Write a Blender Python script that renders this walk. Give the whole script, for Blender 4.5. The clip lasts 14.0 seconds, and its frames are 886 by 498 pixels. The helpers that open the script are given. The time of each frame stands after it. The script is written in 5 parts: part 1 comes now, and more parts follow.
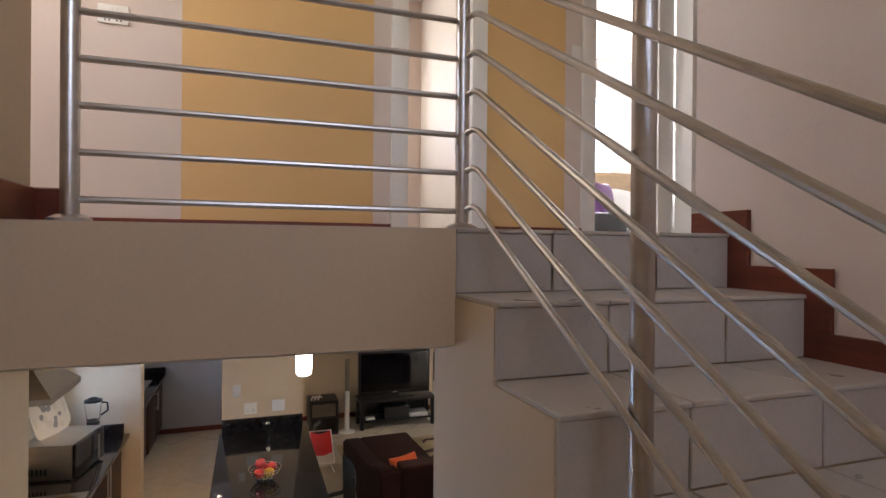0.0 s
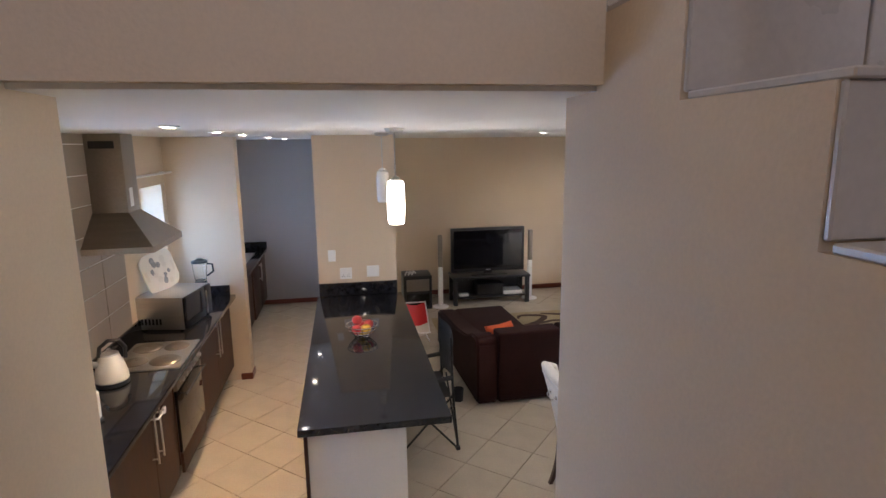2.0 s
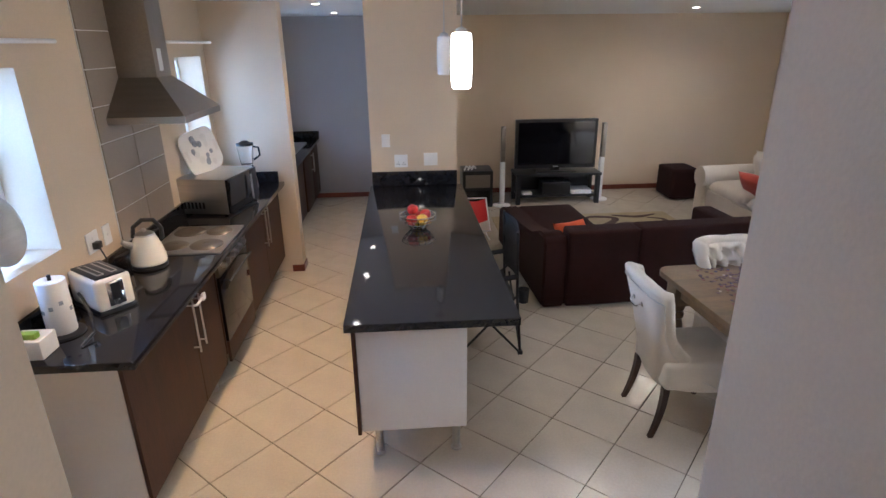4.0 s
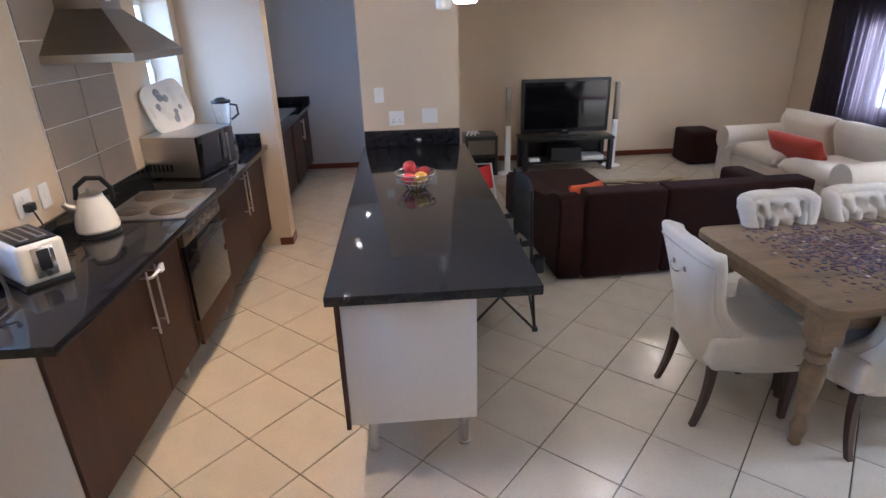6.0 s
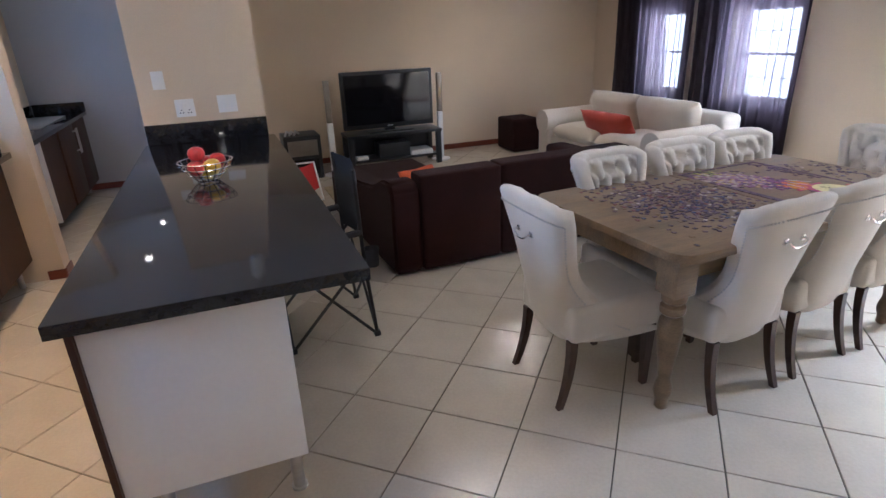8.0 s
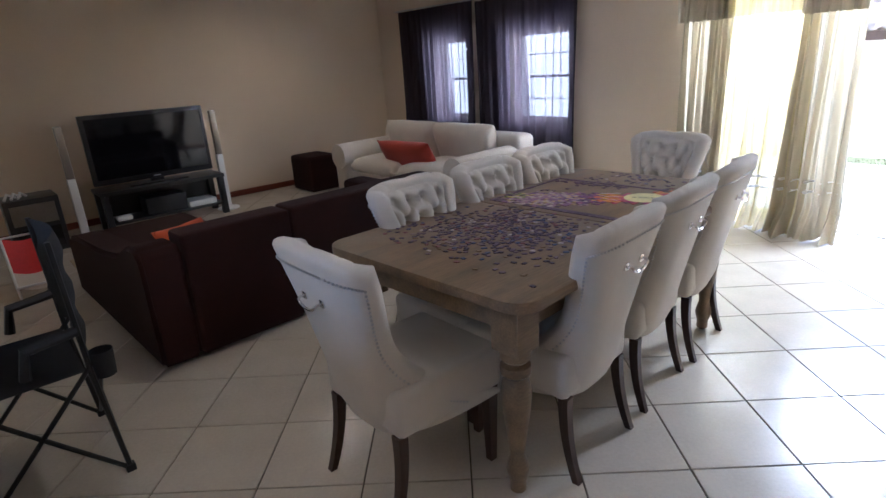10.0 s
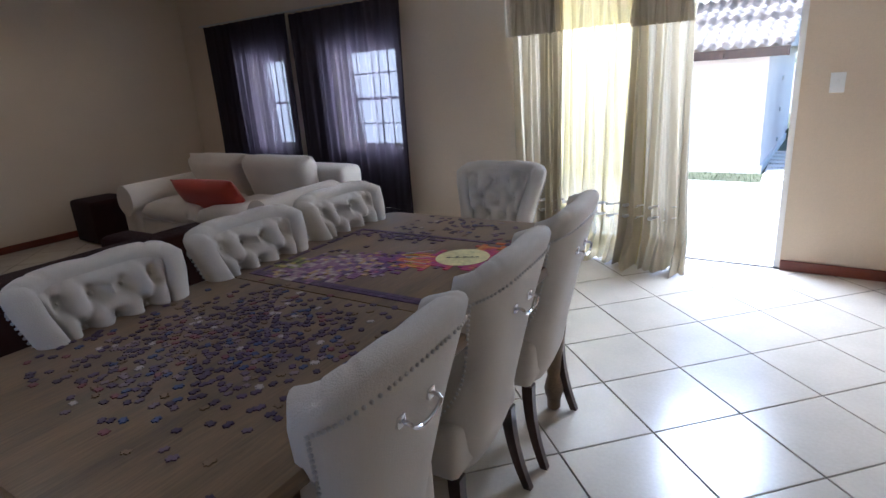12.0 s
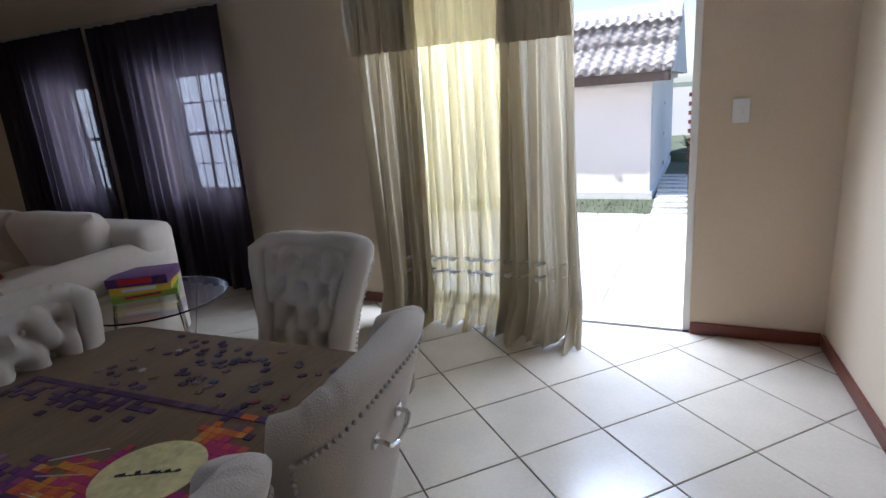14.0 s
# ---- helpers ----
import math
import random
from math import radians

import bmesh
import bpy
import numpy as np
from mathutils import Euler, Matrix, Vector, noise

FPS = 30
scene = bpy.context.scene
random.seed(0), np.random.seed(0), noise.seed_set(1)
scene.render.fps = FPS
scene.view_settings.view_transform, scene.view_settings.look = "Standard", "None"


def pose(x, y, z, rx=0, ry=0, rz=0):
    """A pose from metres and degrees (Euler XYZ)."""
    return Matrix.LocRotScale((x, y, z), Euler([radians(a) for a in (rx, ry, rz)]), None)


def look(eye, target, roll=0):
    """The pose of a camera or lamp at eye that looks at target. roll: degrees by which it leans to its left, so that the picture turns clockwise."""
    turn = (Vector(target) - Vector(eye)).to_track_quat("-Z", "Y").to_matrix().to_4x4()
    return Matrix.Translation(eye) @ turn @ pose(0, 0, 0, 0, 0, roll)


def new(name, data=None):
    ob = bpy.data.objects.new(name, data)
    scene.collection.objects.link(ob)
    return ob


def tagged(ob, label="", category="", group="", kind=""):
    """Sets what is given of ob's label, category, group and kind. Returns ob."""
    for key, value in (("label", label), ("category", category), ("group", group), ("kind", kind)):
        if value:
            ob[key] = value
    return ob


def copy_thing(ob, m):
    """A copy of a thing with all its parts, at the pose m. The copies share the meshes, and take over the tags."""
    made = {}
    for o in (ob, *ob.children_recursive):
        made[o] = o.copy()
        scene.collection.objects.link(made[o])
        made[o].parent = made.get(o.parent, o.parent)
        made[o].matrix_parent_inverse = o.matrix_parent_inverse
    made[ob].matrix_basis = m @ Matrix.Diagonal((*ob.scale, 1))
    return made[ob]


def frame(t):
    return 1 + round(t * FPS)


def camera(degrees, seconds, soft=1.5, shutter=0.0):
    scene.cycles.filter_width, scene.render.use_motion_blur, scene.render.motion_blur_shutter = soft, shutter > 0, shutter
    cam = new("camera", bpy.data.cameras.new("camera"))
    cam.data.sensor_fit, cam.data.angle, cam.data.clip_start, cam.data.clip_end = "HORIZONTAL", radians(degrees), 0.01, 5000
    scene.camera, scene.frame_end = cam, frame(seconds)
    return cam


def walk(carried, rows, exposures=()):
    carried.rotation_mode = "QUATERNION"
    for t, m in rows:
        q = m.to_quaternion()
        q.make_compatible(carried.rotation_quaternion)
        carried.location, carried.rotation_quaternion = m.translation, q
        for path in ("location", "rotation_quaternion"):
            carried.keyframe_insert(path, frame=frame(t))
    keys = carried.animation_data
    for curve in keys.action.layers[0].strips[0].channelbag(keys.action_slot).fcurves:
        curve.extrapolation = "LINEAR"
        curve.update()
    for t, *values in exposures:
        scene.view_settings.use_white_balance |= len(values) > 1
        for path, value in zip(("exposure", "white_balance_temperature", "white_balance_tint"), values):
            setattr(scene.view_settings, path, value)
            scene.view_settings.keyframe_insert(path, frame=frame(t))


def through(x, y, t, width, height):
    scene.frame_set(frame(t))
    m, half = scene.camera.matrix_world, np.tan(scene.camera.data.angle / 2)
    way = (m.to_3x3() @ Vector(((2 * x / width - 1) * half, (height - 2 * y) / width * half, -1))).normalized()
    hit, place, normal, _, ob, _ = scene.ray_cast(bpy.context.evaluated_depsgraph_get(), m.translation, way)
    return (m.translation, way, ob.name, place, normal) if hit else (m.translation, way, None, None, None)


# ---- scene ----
cam = camera(77.3, 14.0)
PATH = [
    (0, (0.455, 0.26, 2.797), (1.114, 2.148, 2.791), 0.5),
    (0.5, (0.439, 0.344, 2.695), (1.023, 2.257, 2.662), 0.4),
    (1, (0.427, 0.439, 2.616), (0.934, 2.368, 2.47), -0.2),
    (1.5, (0.439, 0.529, 2.508), (0.869, 2.464, 2.242), -0.4),
    (2, (0.488, 0.647, 2.422), (0.832, 2.582, 2.05), -0.7),
    (2.5, (0.493, 0.771, 2.369), (0.751, 2.69, 1.869), -0.6),
    (3, (0.512, 0.882, 2.287), (0.695, 2.781, 1.687), -0.6),
    (3.5, (0.494, 1.01, 2.226), (0.641, 2.892, 1.567), -0.4),
    (5.8, (0.513, 1.534, 1.905), (0.604, 3.383, 1.148), -1.7),
    (6, (0.519, 1.577, 1.882), (0.641, 3.422, 1.12), -1.6),
    (6.5, (0.571, 1.691, 1.803), (0.804, 3.525, 1.04), -1.8),
    (7, (0.607, 1.77, 1.761), (0.989, 3.578, 0.995), -2.1),
    (7.2, (0.621, 1.797, 1.724), (1.058, 3.595, 0.964), -2.1),
    (9.3, (0.91, 2.308, 1.454), (1.949, 3.879, 0.782), -3.3),
    (9.5, (0.957, 2.349, 1.458), (2.053, 3.885, 0.794), -3.5),
    (10, (1.095, 2.455, 1.434), (2.328, 3.896, 0.798), -3.7),
    (10.5, (1.307, 2.548, 1.412), (2.641, 3.9, 0.786), -3.9),
    (11, (1.518, 2.617, 1.399), (2.934, 3.891, 0.789), -3.9),
    (11.5, (1.725, 2.685, 1.387), (3.217, 3.874, 0.788), -3.9),
    (12, (1.959, 2.741, 1.365), (3.509, 3.861, 0.779), -4.0),
    (12.5, (2.203, 2.779, 1.359), (3.803, 3.834, 0.79), -4.1),
    (13, (2.452, 2.831, 1.354), (4.105, 3.81, 0.798), -4.1),
    (13.5, (2.696, 2.877, 1.345), (4.399, 3.774, 0.8), -4.1),
    (14, (2.954, 2.907, 1.357), (4.687, 3.757, 0.831), -4.4),
]
EXPOSURE = [(0, 2.75, 6400, 15), (0.8, 2.9, 6250, 15), (1.5, 3.2, 5950, 15), (2.5, 3.2, 5750, 15), (3.5, 3.2, 5500, 14), (6.5, 3.35, 5200, 15), (9.5, 2.65, 5300, 15), (10.5, 2.3, 5250, 15), (12.0, 1.85, 5200, 15), (13.0, 1.45, 5250, 15), (14.0, 1.0, 5400, 15)]
walk(cam, [(t, look(eye, target, roll)) for t, eye, target, roll in PATH], EXPOSURE)

# ---- world, sun, large lights ----
world = bpy.data.worlds.new("world")
scene.world = world
world.use_nodes = True
_wn = world.node_tree.nodes
_sky = _wn.new("ShaderNodeTexSky")
_sky.sky_type, _sky.sun_disc = "NISHITA", False
_sky.sun_elevation, _sky.sun_rotation = radians(54), radians(-20)
world.node_tree.links.new(_sky.outputs[0], _wn["Background"].inputs[0])
_wn["Background"].inputs[1].default_value = 0.15


def lamp(name, kind, m, power, colour, size=0.1, size_y=None, angle=None, blend=0.6):
    d = bpy.data.lights.new(name, kind)
    d.energy, d.color = power, colour
    if kind == "AREA":
        d.size = size
        if size_y:
            d.shape, d.size_y = "RECTANGLE", size_y
    elif kind == "SUN":
        d.angle = radians(0.5)
    else:
        d.shadow_soft_size = size
        if kind == "SPOT":
            d.spot_size, d.spot_blend = radians(angle), blend
    ob = new(name, d)
    ob.matrix_world = m
    return ob


SUN_FROM = Vector((-0.20, 0.55, 0.81))
lamp("sun", "SUN", look(SUN_FROM * 30, (0, 0, 0)), 5.0, (1.0, 0.95, 0.86))
# daylight standing in the window openings
lamp("kitchen_window_light", "AREA", look((-1.79, 3.46, 1.75), (0, 3.46, 1.2)), 6.5, (0.34, 0.58, 1.0), 1.3, 1.2)
lamp("scullery_window_light", "AREA", look((-1.74, 5.97, 1.70), (0, 6.4, 1.3)), 4.2, (0.40, 0.62, 1.0), 0.9, 1.1)
# added for the scullery end wall, at an assumed window out of view
lamp("scullery_fill_light", "AREA", look((-1.50, 7.9, 1.65), (0, 8.4, 1.2)), 1.6, (0.40, 0.62, 1.0), 0.7, 0.8)
lamp("lounge_window_light", "AREA", look((6.38, 6.49, 1.22), (3, 6.49, 1.0)), 12.5, (0.85, 0.92, 1.0), 0.8, 0.95)
lamp("lounge_window_light", "AREA", look((6.38, 7.90, 1.22), (3, 7.90, 1.0)), 9.5, (0.85, 0.92, 1.0), 0.65, 0.95)
# unseen lamp outside above the door, added to strengthen its skylight
lamp("door_sky_light", "AREA", look((6.81, 3.65, 2.5), (4.2, 3.6, 0.5)), 165, (0.86, 0.93, 1.0), 2.2, 1.0)
# fill lamps added to brighten upstairs, set at assumed windows
lamp("stair_fill_light", "AREA", look((0.9, -1.1, 4.3), (0.9, 2.0, 2.8)), 1.4, (1.0, 0.84, 0.62), 1.4, 1.0)
lamp("bedroom_fill_light", "AREA", look((4.3, 6.4, 4.2), (2.6, 3.3, 3.6)), 19.57, (0.95, 0.97, 1.0), 1.4, 1.2)
lamp("passage_fill_light", "AREA", look((0.9, 5.6, 4.4), (1.4, 3.2, 3.6)), 3.0, (1.0, 0.93, 0.8), 1.0, 1.0)
lamp("landing_fill_light", "AREA", look((-1.0, 2.5, 4.5), (1.4, 3.0, 3.4)), 2.1, (1.0, 0.88, 0.72), 1.0, 1.0)

DOWN = [(-0.285, 3.42, 8.0), (-0.285, 4.43, 8.0), (-0.28, 5.30, 6.5), (-0.265, 6.80, 4.5), (-0.26, 8.35, 1.6), (2.285, 5.50, 3.6), (3.9, 7.8, 5.0)]
for x, y, w in DOWN:
    lamp("downlight_beam", "SPOT", look((x, y, 2.495), (x, y, 0)), w, (1.0, 0.62, 0.28) if x < 0 else (1.0, 0.84, 0.64), 0.05, angle=88 if x < 0 else 165)

# ---- materials ----


def mat(name, base, rough=0.5, metal=0.0, var=0.08, scale=3.0, fine=60.0, bump=0.05, spec=0.5, stretch=None, dark=None, sheen=0.0, coat=0.0, rnd=0.0):
    """Principled surface with variation at two scales: broad cloudy tone and fine grain, each in metres."""
    m = bpy.data.materials.new(name)
    m.use_nodes = True
    nt = m.node_tree
    N, L = nt.nodes, nt.links
    b = N["Principled BSDF"]
    tc = N.new("ShaderNodeTexCoord")
    src = tc.outputs["Object"]
    if stretch:
        mp = N.new("ShaderNodeMapping")
        mp.inputs["Scale"].default_value = stretch
        L.new(src, mp.inputs[0])
        src = mp.outputs[0]
    n1, n2 = N.new("ShaderNodeTexNoise"), N.new("ShaderNodeTexNoise")
    n1.inputs["Scale"].default_value, n1.inputs["Detail"].default_value = scale, 5
    n2.inputs["Scale"].default_value, n2.inputs["Detail"].default_value = fine, 3
    L.new(src, n1.inputs["Vector"]), L.new(src, n2.inputs["Vector"])
    mix = N.new("ShaderNodeMix")
    mix.data_type = "FLOAT"
    mix.inputs[0].default_value = 0.4
    L.new(n1.outputs[0], mix.inputs[2]), L.new(n2.outputs[0], mix.inputs[3])
    fac = mix.outputs[0]
    if rnd:
        oi = N.new("ShaderNodeObjectInfo")
        ad = N.new("ShaderNodeMath")
        ad.operation = "MULTIPLY_ADD"
        L.new(oi.outputs["Random"], ad.inputs[0])
        ad.inputs[1].default_value = rnd
        L.new(fac, ad.inputs[2])
        fac = ad.outputs[0]
    ramp = N.new("ShaderNodeValToRGB")
    ramp.color_ramp.elements[0].position, ramp.color_ramp.elements[1].position = 0.3, 0.7
    lo = dark or tuple(c * (1 - 1.5 * var) for c in base)
    hi = tuple(min(1.0, c * (1 + var)) for c in base)
    ramp.color_ramp.elements[0].color, ramp.color_ramp.elements[1].color = (*lo, 1), (*hi, 1)
    L.new(fac, ramp.inputs[0]), L.new(ramp.outputs[0], b.inputs["Base Color"])
    rr = N.new("ShaderNodeMapRange")
    rr.inputs[3].default_value, rr.inputs[4].default_value = max(0.02, rough - min(0.08, rough * 0.4)), min(1, rough + min(0.08, rough * 0.4))
    L.new(n1.outputs[0], rr.inputs[0]), L.new(rr.outputs[0], b.inputs["Roughness"])
    b.inputs["Metallic"].default_value = metal
    b.inputs["Specular IOR Level"].default_value = spec
    b.inputs["Sheen Weight"].default_value = sheen
    b.inputs["Coat Weight"].default_value = coat
    if bump:
        bp = N.new("ShaderNodeBump")
        bp.inputs["Strength"].default_value, bp.inputs["Distance"].default_value = bump, 0.01
        L.new(n2.outputs[0], bp.inputs["Height"]), L.new(bp.outputs[0], b.inputs["Normal"])
    return m


def cloth(name, base, through=0.35, var=0.1, clear=0.0):
    """Thin woven cloth: part diffuse, part translucent, with gaps between the threads."""
    m = bpy.data.materials.new(name)
    m.use_nodes = True
    N, L = m.node_tree.nodes, m.node_tree.links
    out = N["Material Output"]
    N.remove(N["Principled BSDF"])
    tc, n = N.new("ShaderNodeTexCoord"), N.new("ShaderNodeTexNoise")
    n.inputs["Scale"].default_value, n.inputs["Detail"].default_value = 9, 4
    mp = N.new("ShaderNodeMapping")
    # upright streaks put the light and dark of folds into the cloth colour
    mp.inputs["Scale"].default_value = (1, 2.5, 0.12)
    L.new(tc.outputs["Object"], mp.inputs[0]), L.new(mp.outputs[0], n.inputs["Vector"])
    rp = N.new("ShaderNodeValToRGB")
    rp.color_ramp.elements[0].color = (*[c * (1 - var) for c in base], 1)
    rp.color_ramp.elements[1].color = (*[min(1, c * (1 + var)) for c in base], 1)
    L.new(n.outputs[0], rp.inputs[0])
    d, t, mx = N.new("ShaderNodeBsdfDiffuse"), N.new("ShaderNodeBsdfTranslucent"), N.new("ShaderNodeMixShader")
    L.new(rp.outputs[0], d.inputs[0]), L.new(rp.outputs[0], t.inputs[0])
    mx.inputs[0].default_value = through
    L.new(d.outputs[0], mx.inputs[1]), L.new(t.outputs[0], mx.inputs[2])
    tr, m2 = N.new("ShaderNodeBsdfTransparent"), N.new("ShaderNodeMixShader")
    m2.inputs[0].default_value = clear
    L.new(mx.outputs[0], m2.inputs[1]), L.new(tr.outputs[0], m2.inputs[2])
    L.new(m2.outputs[0], out.inputs[0])
    return m


def glass(name, tint=(1, 1, 1), rough=0.0):
    m = bpy.data.materials.new(name)
    m.use_nodes = True
    b = m.node_tree.nodes["Principled BSDF"]
    b.inputs["Base Color"].default_value = (*tint, 1)
    b.inputs["Transmission Weight"].default_value, b.inputs["Roughness"].default_value, b.inputs["IOR"].default_value = 1, rough, 1.45
    return m


def glow(name, colour, power):
    m = bpy.data.materials.new(name)
    m.use_nodes = True
    b = m.node_tree.nodes["Principled BSDF"]
    b.inputs["Base Color"].default_value = (*colour, 1)
    b.inputs["Emission Color"].default_value, b.inputs["Emission Strength"].default_value = (*colour, 1), power
    return m


M_WALL = mat("wall_paint", (0.66, 0.53, 0.38), 0.75, var=0.05, scale=1.2, fine=120, bump=0.06)
M_WALLUP = mat("upper_wall_paint", (0.70, 0.60, 0.54), 0.75, var=0.04, scale=1.2, fine=120, bump=0.12)
# cream upstairs wall where warm sunlight falls, the light put into the orange
M_WARMLIT = mat("warm_lit_wall", (0.72, 0.47, 0.21), 0.75, var=0.05, scale=1.0, fine=120, bump=0.12)
M_SCUL = mat("scullery_wall_paint", (0.43, 0.415, 0.42), 0.75, var=0.04, scale=1.2, fine=120, bump=0.12)
M_WHITE = mat("white_paint", (0.80, 0.78, 0.75), 0.5, var=0.03, scale=2, fine=90, bump=0.06)
M_CEIL = mat("ceiling_paint", (0.78, 0.76, 0.73), 0.85, var=0.03, scale=1.0, fine=150, bump=0.08)
M_TILE = mat("floor_tile", (0.55, 0.485, 0.39), 0.24, var=0.07, scale=5, fine=70, bump=0.03, rnd=0.12)
M_STEP = mat("stair_tile", (0.50, 0.46, 0.42), 0.3, var=0.08, scale=6, fine=70, bump=0.03, rnd=0.12)
M_GROUT = mat("grout", (0.10, 0.08, 0.062), 0.9, var=0.2, scale=4, fine=90, bump=0.2)
M_SKIRT = mat("skirting_wood", (0.16, 0.035, 0.018), 0.35, var=0.25, scale=3, fine=25, bump=0.05, stretch=(0.4, 0.4, 6))
M_GRANITE = mat("black_granite", (0.012, 0.012, 0.014), 0.07, var=0.9, scale=30, fine=260, bump=0.0, dark=(0.004, 0.004, 0.005))
M_WALNUT = mat("walnut_board", (0.062, 0.029, 0.019), 0.5, spec=0.2, var=0.35, scale=2.2, fine=22, bump=0.05, stretch=(6, 6, 0.5), dark=(0.034, 0.017, 0.011))
M_PANEL = mat("white_board", (0.72, 0.70, 0.68), 0.45, var=0.03, scale=2, fine=60, bump=0.02)
M_STEEL = mat("brushed_steel", (0.56, 0.54, 0.52), 0.32, metal=1, var=0.1, scale=3, fine=80, bump=0.04, stretch=(1, 1, 12))
M_CHROME = mat("chrome", (0.75, 0.75, 0.76), 0.12, metal=1, var=0.05, scale=5, fine=40, bump=0)
M_HOOD = mat("hood_steel", (0.30, 0.26, 0.22), 0.36, metal=1, var=0.1, scale=3, fine=70, bump=0.03, stretch=(1, 12, 1))
M_BLACK = mat("black_plastic", (0.012, 0.012, 0.013), 0.35, var=0.2, scale=8, fine=90, bump=0.03)
M_SCREEN = mat("black_screen", (0.007, 0.007, 0.009), 0.06, var=0.1, scale=4, fine=50, bump=0)
M_WTILE = mat("wall_tile", (0.28, 0.225, 0.175), 0.35, var=0.06, scale=5, fine=60, bump=0.03, rnd=0.08)
M_LINEN = mat("white_linen", (0.64, 0.58, 0.50), 0.9, var=0.06, scale=5, fine=320, bump=0.3, sheen=0.25)
M_CREAM = mat("cream_slipcover", (0.60, 0.52, 0.42), 0.92, var=0.07, scale=4, fine=260, bump=0.3, sheen=0.2)
M_MAROON = mat("maroon_microfibre", (0.026, 0.0075, 0.006), 0.95, var=0.2, scale=5, fine=300, bump=0.25, sheen=0.02, spec=0.2)
M_RED = mat("red_cushion", (0.42, 0.045, 0.02), 0.85, var=0.12, scale=7, fine=260, bump=0.3, sheen=0.2)
M_ORANGE = mat("orange_cushion", (0.55, 0.09, 0.02), 0.85, var=0.12, scale=7, fine=260, bump=0.3)
M_TABLE = mat("weathered_table_wood", (0.225, 0.148, 0.078), 0.42, var=0.2, scale=2.5, fine=26, bump=0.07, stretch=(0.6, 6, 6), dark=(0.105, 0.072, 0.043))
M_DARKWOOD = mat("dark_leg_wood", (0.055, 0.026, 0.016), 0.4, var=0.25, scale=4, fine=30, bump=0.05, stretch=(5, 5, 0.6))
M_DCURT = cloth("dark_curtain_cloth", (0.055, 0.043, 0.054), 0.42, 0.35, 0.035)
M_BCURT = cloth("sheer_beige_cloth", (0.56, 0.49, 0.29), 0.40, 0.5, 0.10)
M_BCURT2 = cloth("beige_curtain_cloth", (0.47, 0.41, 0.30), 0.26, 0.3, 0.0)
M_GLASS = glass("clear_glass")
M_LAMP = glow("lit_lamp_glass", (1.0, 0.90, 0.74), 2.2)
M_DOWN = glow("lit_downlight", (1.0, 0.88, 0.68), 8)
M_RUG = mat("rug_beige_pile", (0.36, 0.29, 0.17), 0.95, var=0.15, scale=6, fine=200, bump=0.5)
M_RUGD = mat("rug_brown_pile", (0.07, 0.035, 0.025), 0.95, var=0.2, scale=6, fine=200, bump=0.5)
M_SILVER = mat("silver_plastic", (0.72, 0.71, 0.69), 0.4, metal=0.0, var=0.05, scale=5, fine=80, bump=0.02)
M_CREAMENAMEL = mat("cream_enamel", (0.74, 0.70, 0.62), 0.2, var=0.03, scale=6, fine=60, bump=0.0)
M_PAPER = mat("white_paper", (0.80, 0.79, 0.77), 0.85, var=0.04, scale=8, fine=120, bump=0.15)
M_REDP = mat("red_plastic", (0.60, 0.02, 0.02), 0.4, var=0.1, scale=6, fine=50, bump=0.02)
M_YEL = mat("yellow_card", (0.75, 0.55, 0.04), 0.5, var=0.1, scale=9, fine=60, bump=0.02)
M_GREEN = mat("green_card", (0.25, 0.42, 0.05), 0.5, var=0.15, scale=9, fine=60, bump=0.02)
M_PURPLE = mat("purple_card", (0.13, 0.045, 0.16), 0.5, var=0.3, scale=40, fine=90, bump=0.02)

# ---- mesh helpers ----


def box(bm, x0, x1, y0, y1, z0, z1, bev=0.0, seg=2):
    v = [bm.verts.new((x, y, z)) for z in (z0, z1) for y in (y0, y1) for x in (x0, x1)]
    f = [bm.faces.new([v[i] for i in q]) for q in ((0, 2, 3, 1), (4, 5, 7, 6), (0, 1, 5, 4), (1, 3, 7, 5), (3, 2, 6, 7), (2, 0, 4, 6))]
    if bev:
        e = list({e for g in f for e in g.edges})
        bmesh.ops.bevel(bm, geom=e, offset=bev, segments=seg, profile=0.6, affect="EDGES", clamp_overlap=True)
    return bm


def tube(bm, pts, r, n=10, r1=None):
    """A round bar along the points; r to r1 along its length."""
    P = [Vector(p) for p in pts]
    rings = []
    side = None
    for i, p in enumerate(P):
        d = (P[min(i + 1, len(P) - 1)] - P[max(i - 1, 0)]).normalized()
        if side is None:
            side = d.orthogonal().normalized()
        side = (side - d * side.dot(d)).normalized()
        up = d.cross(side)
        k = i / max(1, len(P) - 1)
        rad = r if r1 is None else r + (r1 - r) * k
        rings.append([bm.verts.new(p + (side * math.cos(a) + up * math.sin(a)) * rad) for a in [2 * math.pi * j / n for j in range(n)]])
    for a, b in zip(rings, rings[1:]):
        for j in range(n):
            bm.faces.new((a[j], a[(j + 1) % n], b[(j + 1) % n], b[j]))
    bm.faces.new(rings[0][::-1]), bm.faces.new(rings[-1])
    return bm


def lathe(bm, prof, c=(0, 0, 0), n=24):
    """Turns a profile of (radius, height) about an upright axis at c."""
    rings = []
    for r, z in prof:
        rings.append([bm.verts.new((c[0] + r * math.cos(2 * math.pi * j / n), c[1] + r * math.sin(2 * math.pi * j / n), c[2] + z)) for j in range(n)])
    for a, b in zip(rings, rings[1:]):
        for j in range(n):
            bm.faces.new((a[j], a[(j + 1) % n], b[(j + 1) % n], b[j]))
    bm.faces.new(rings[0][::-1]), bm.faces.new(rings[-1])
    return bm


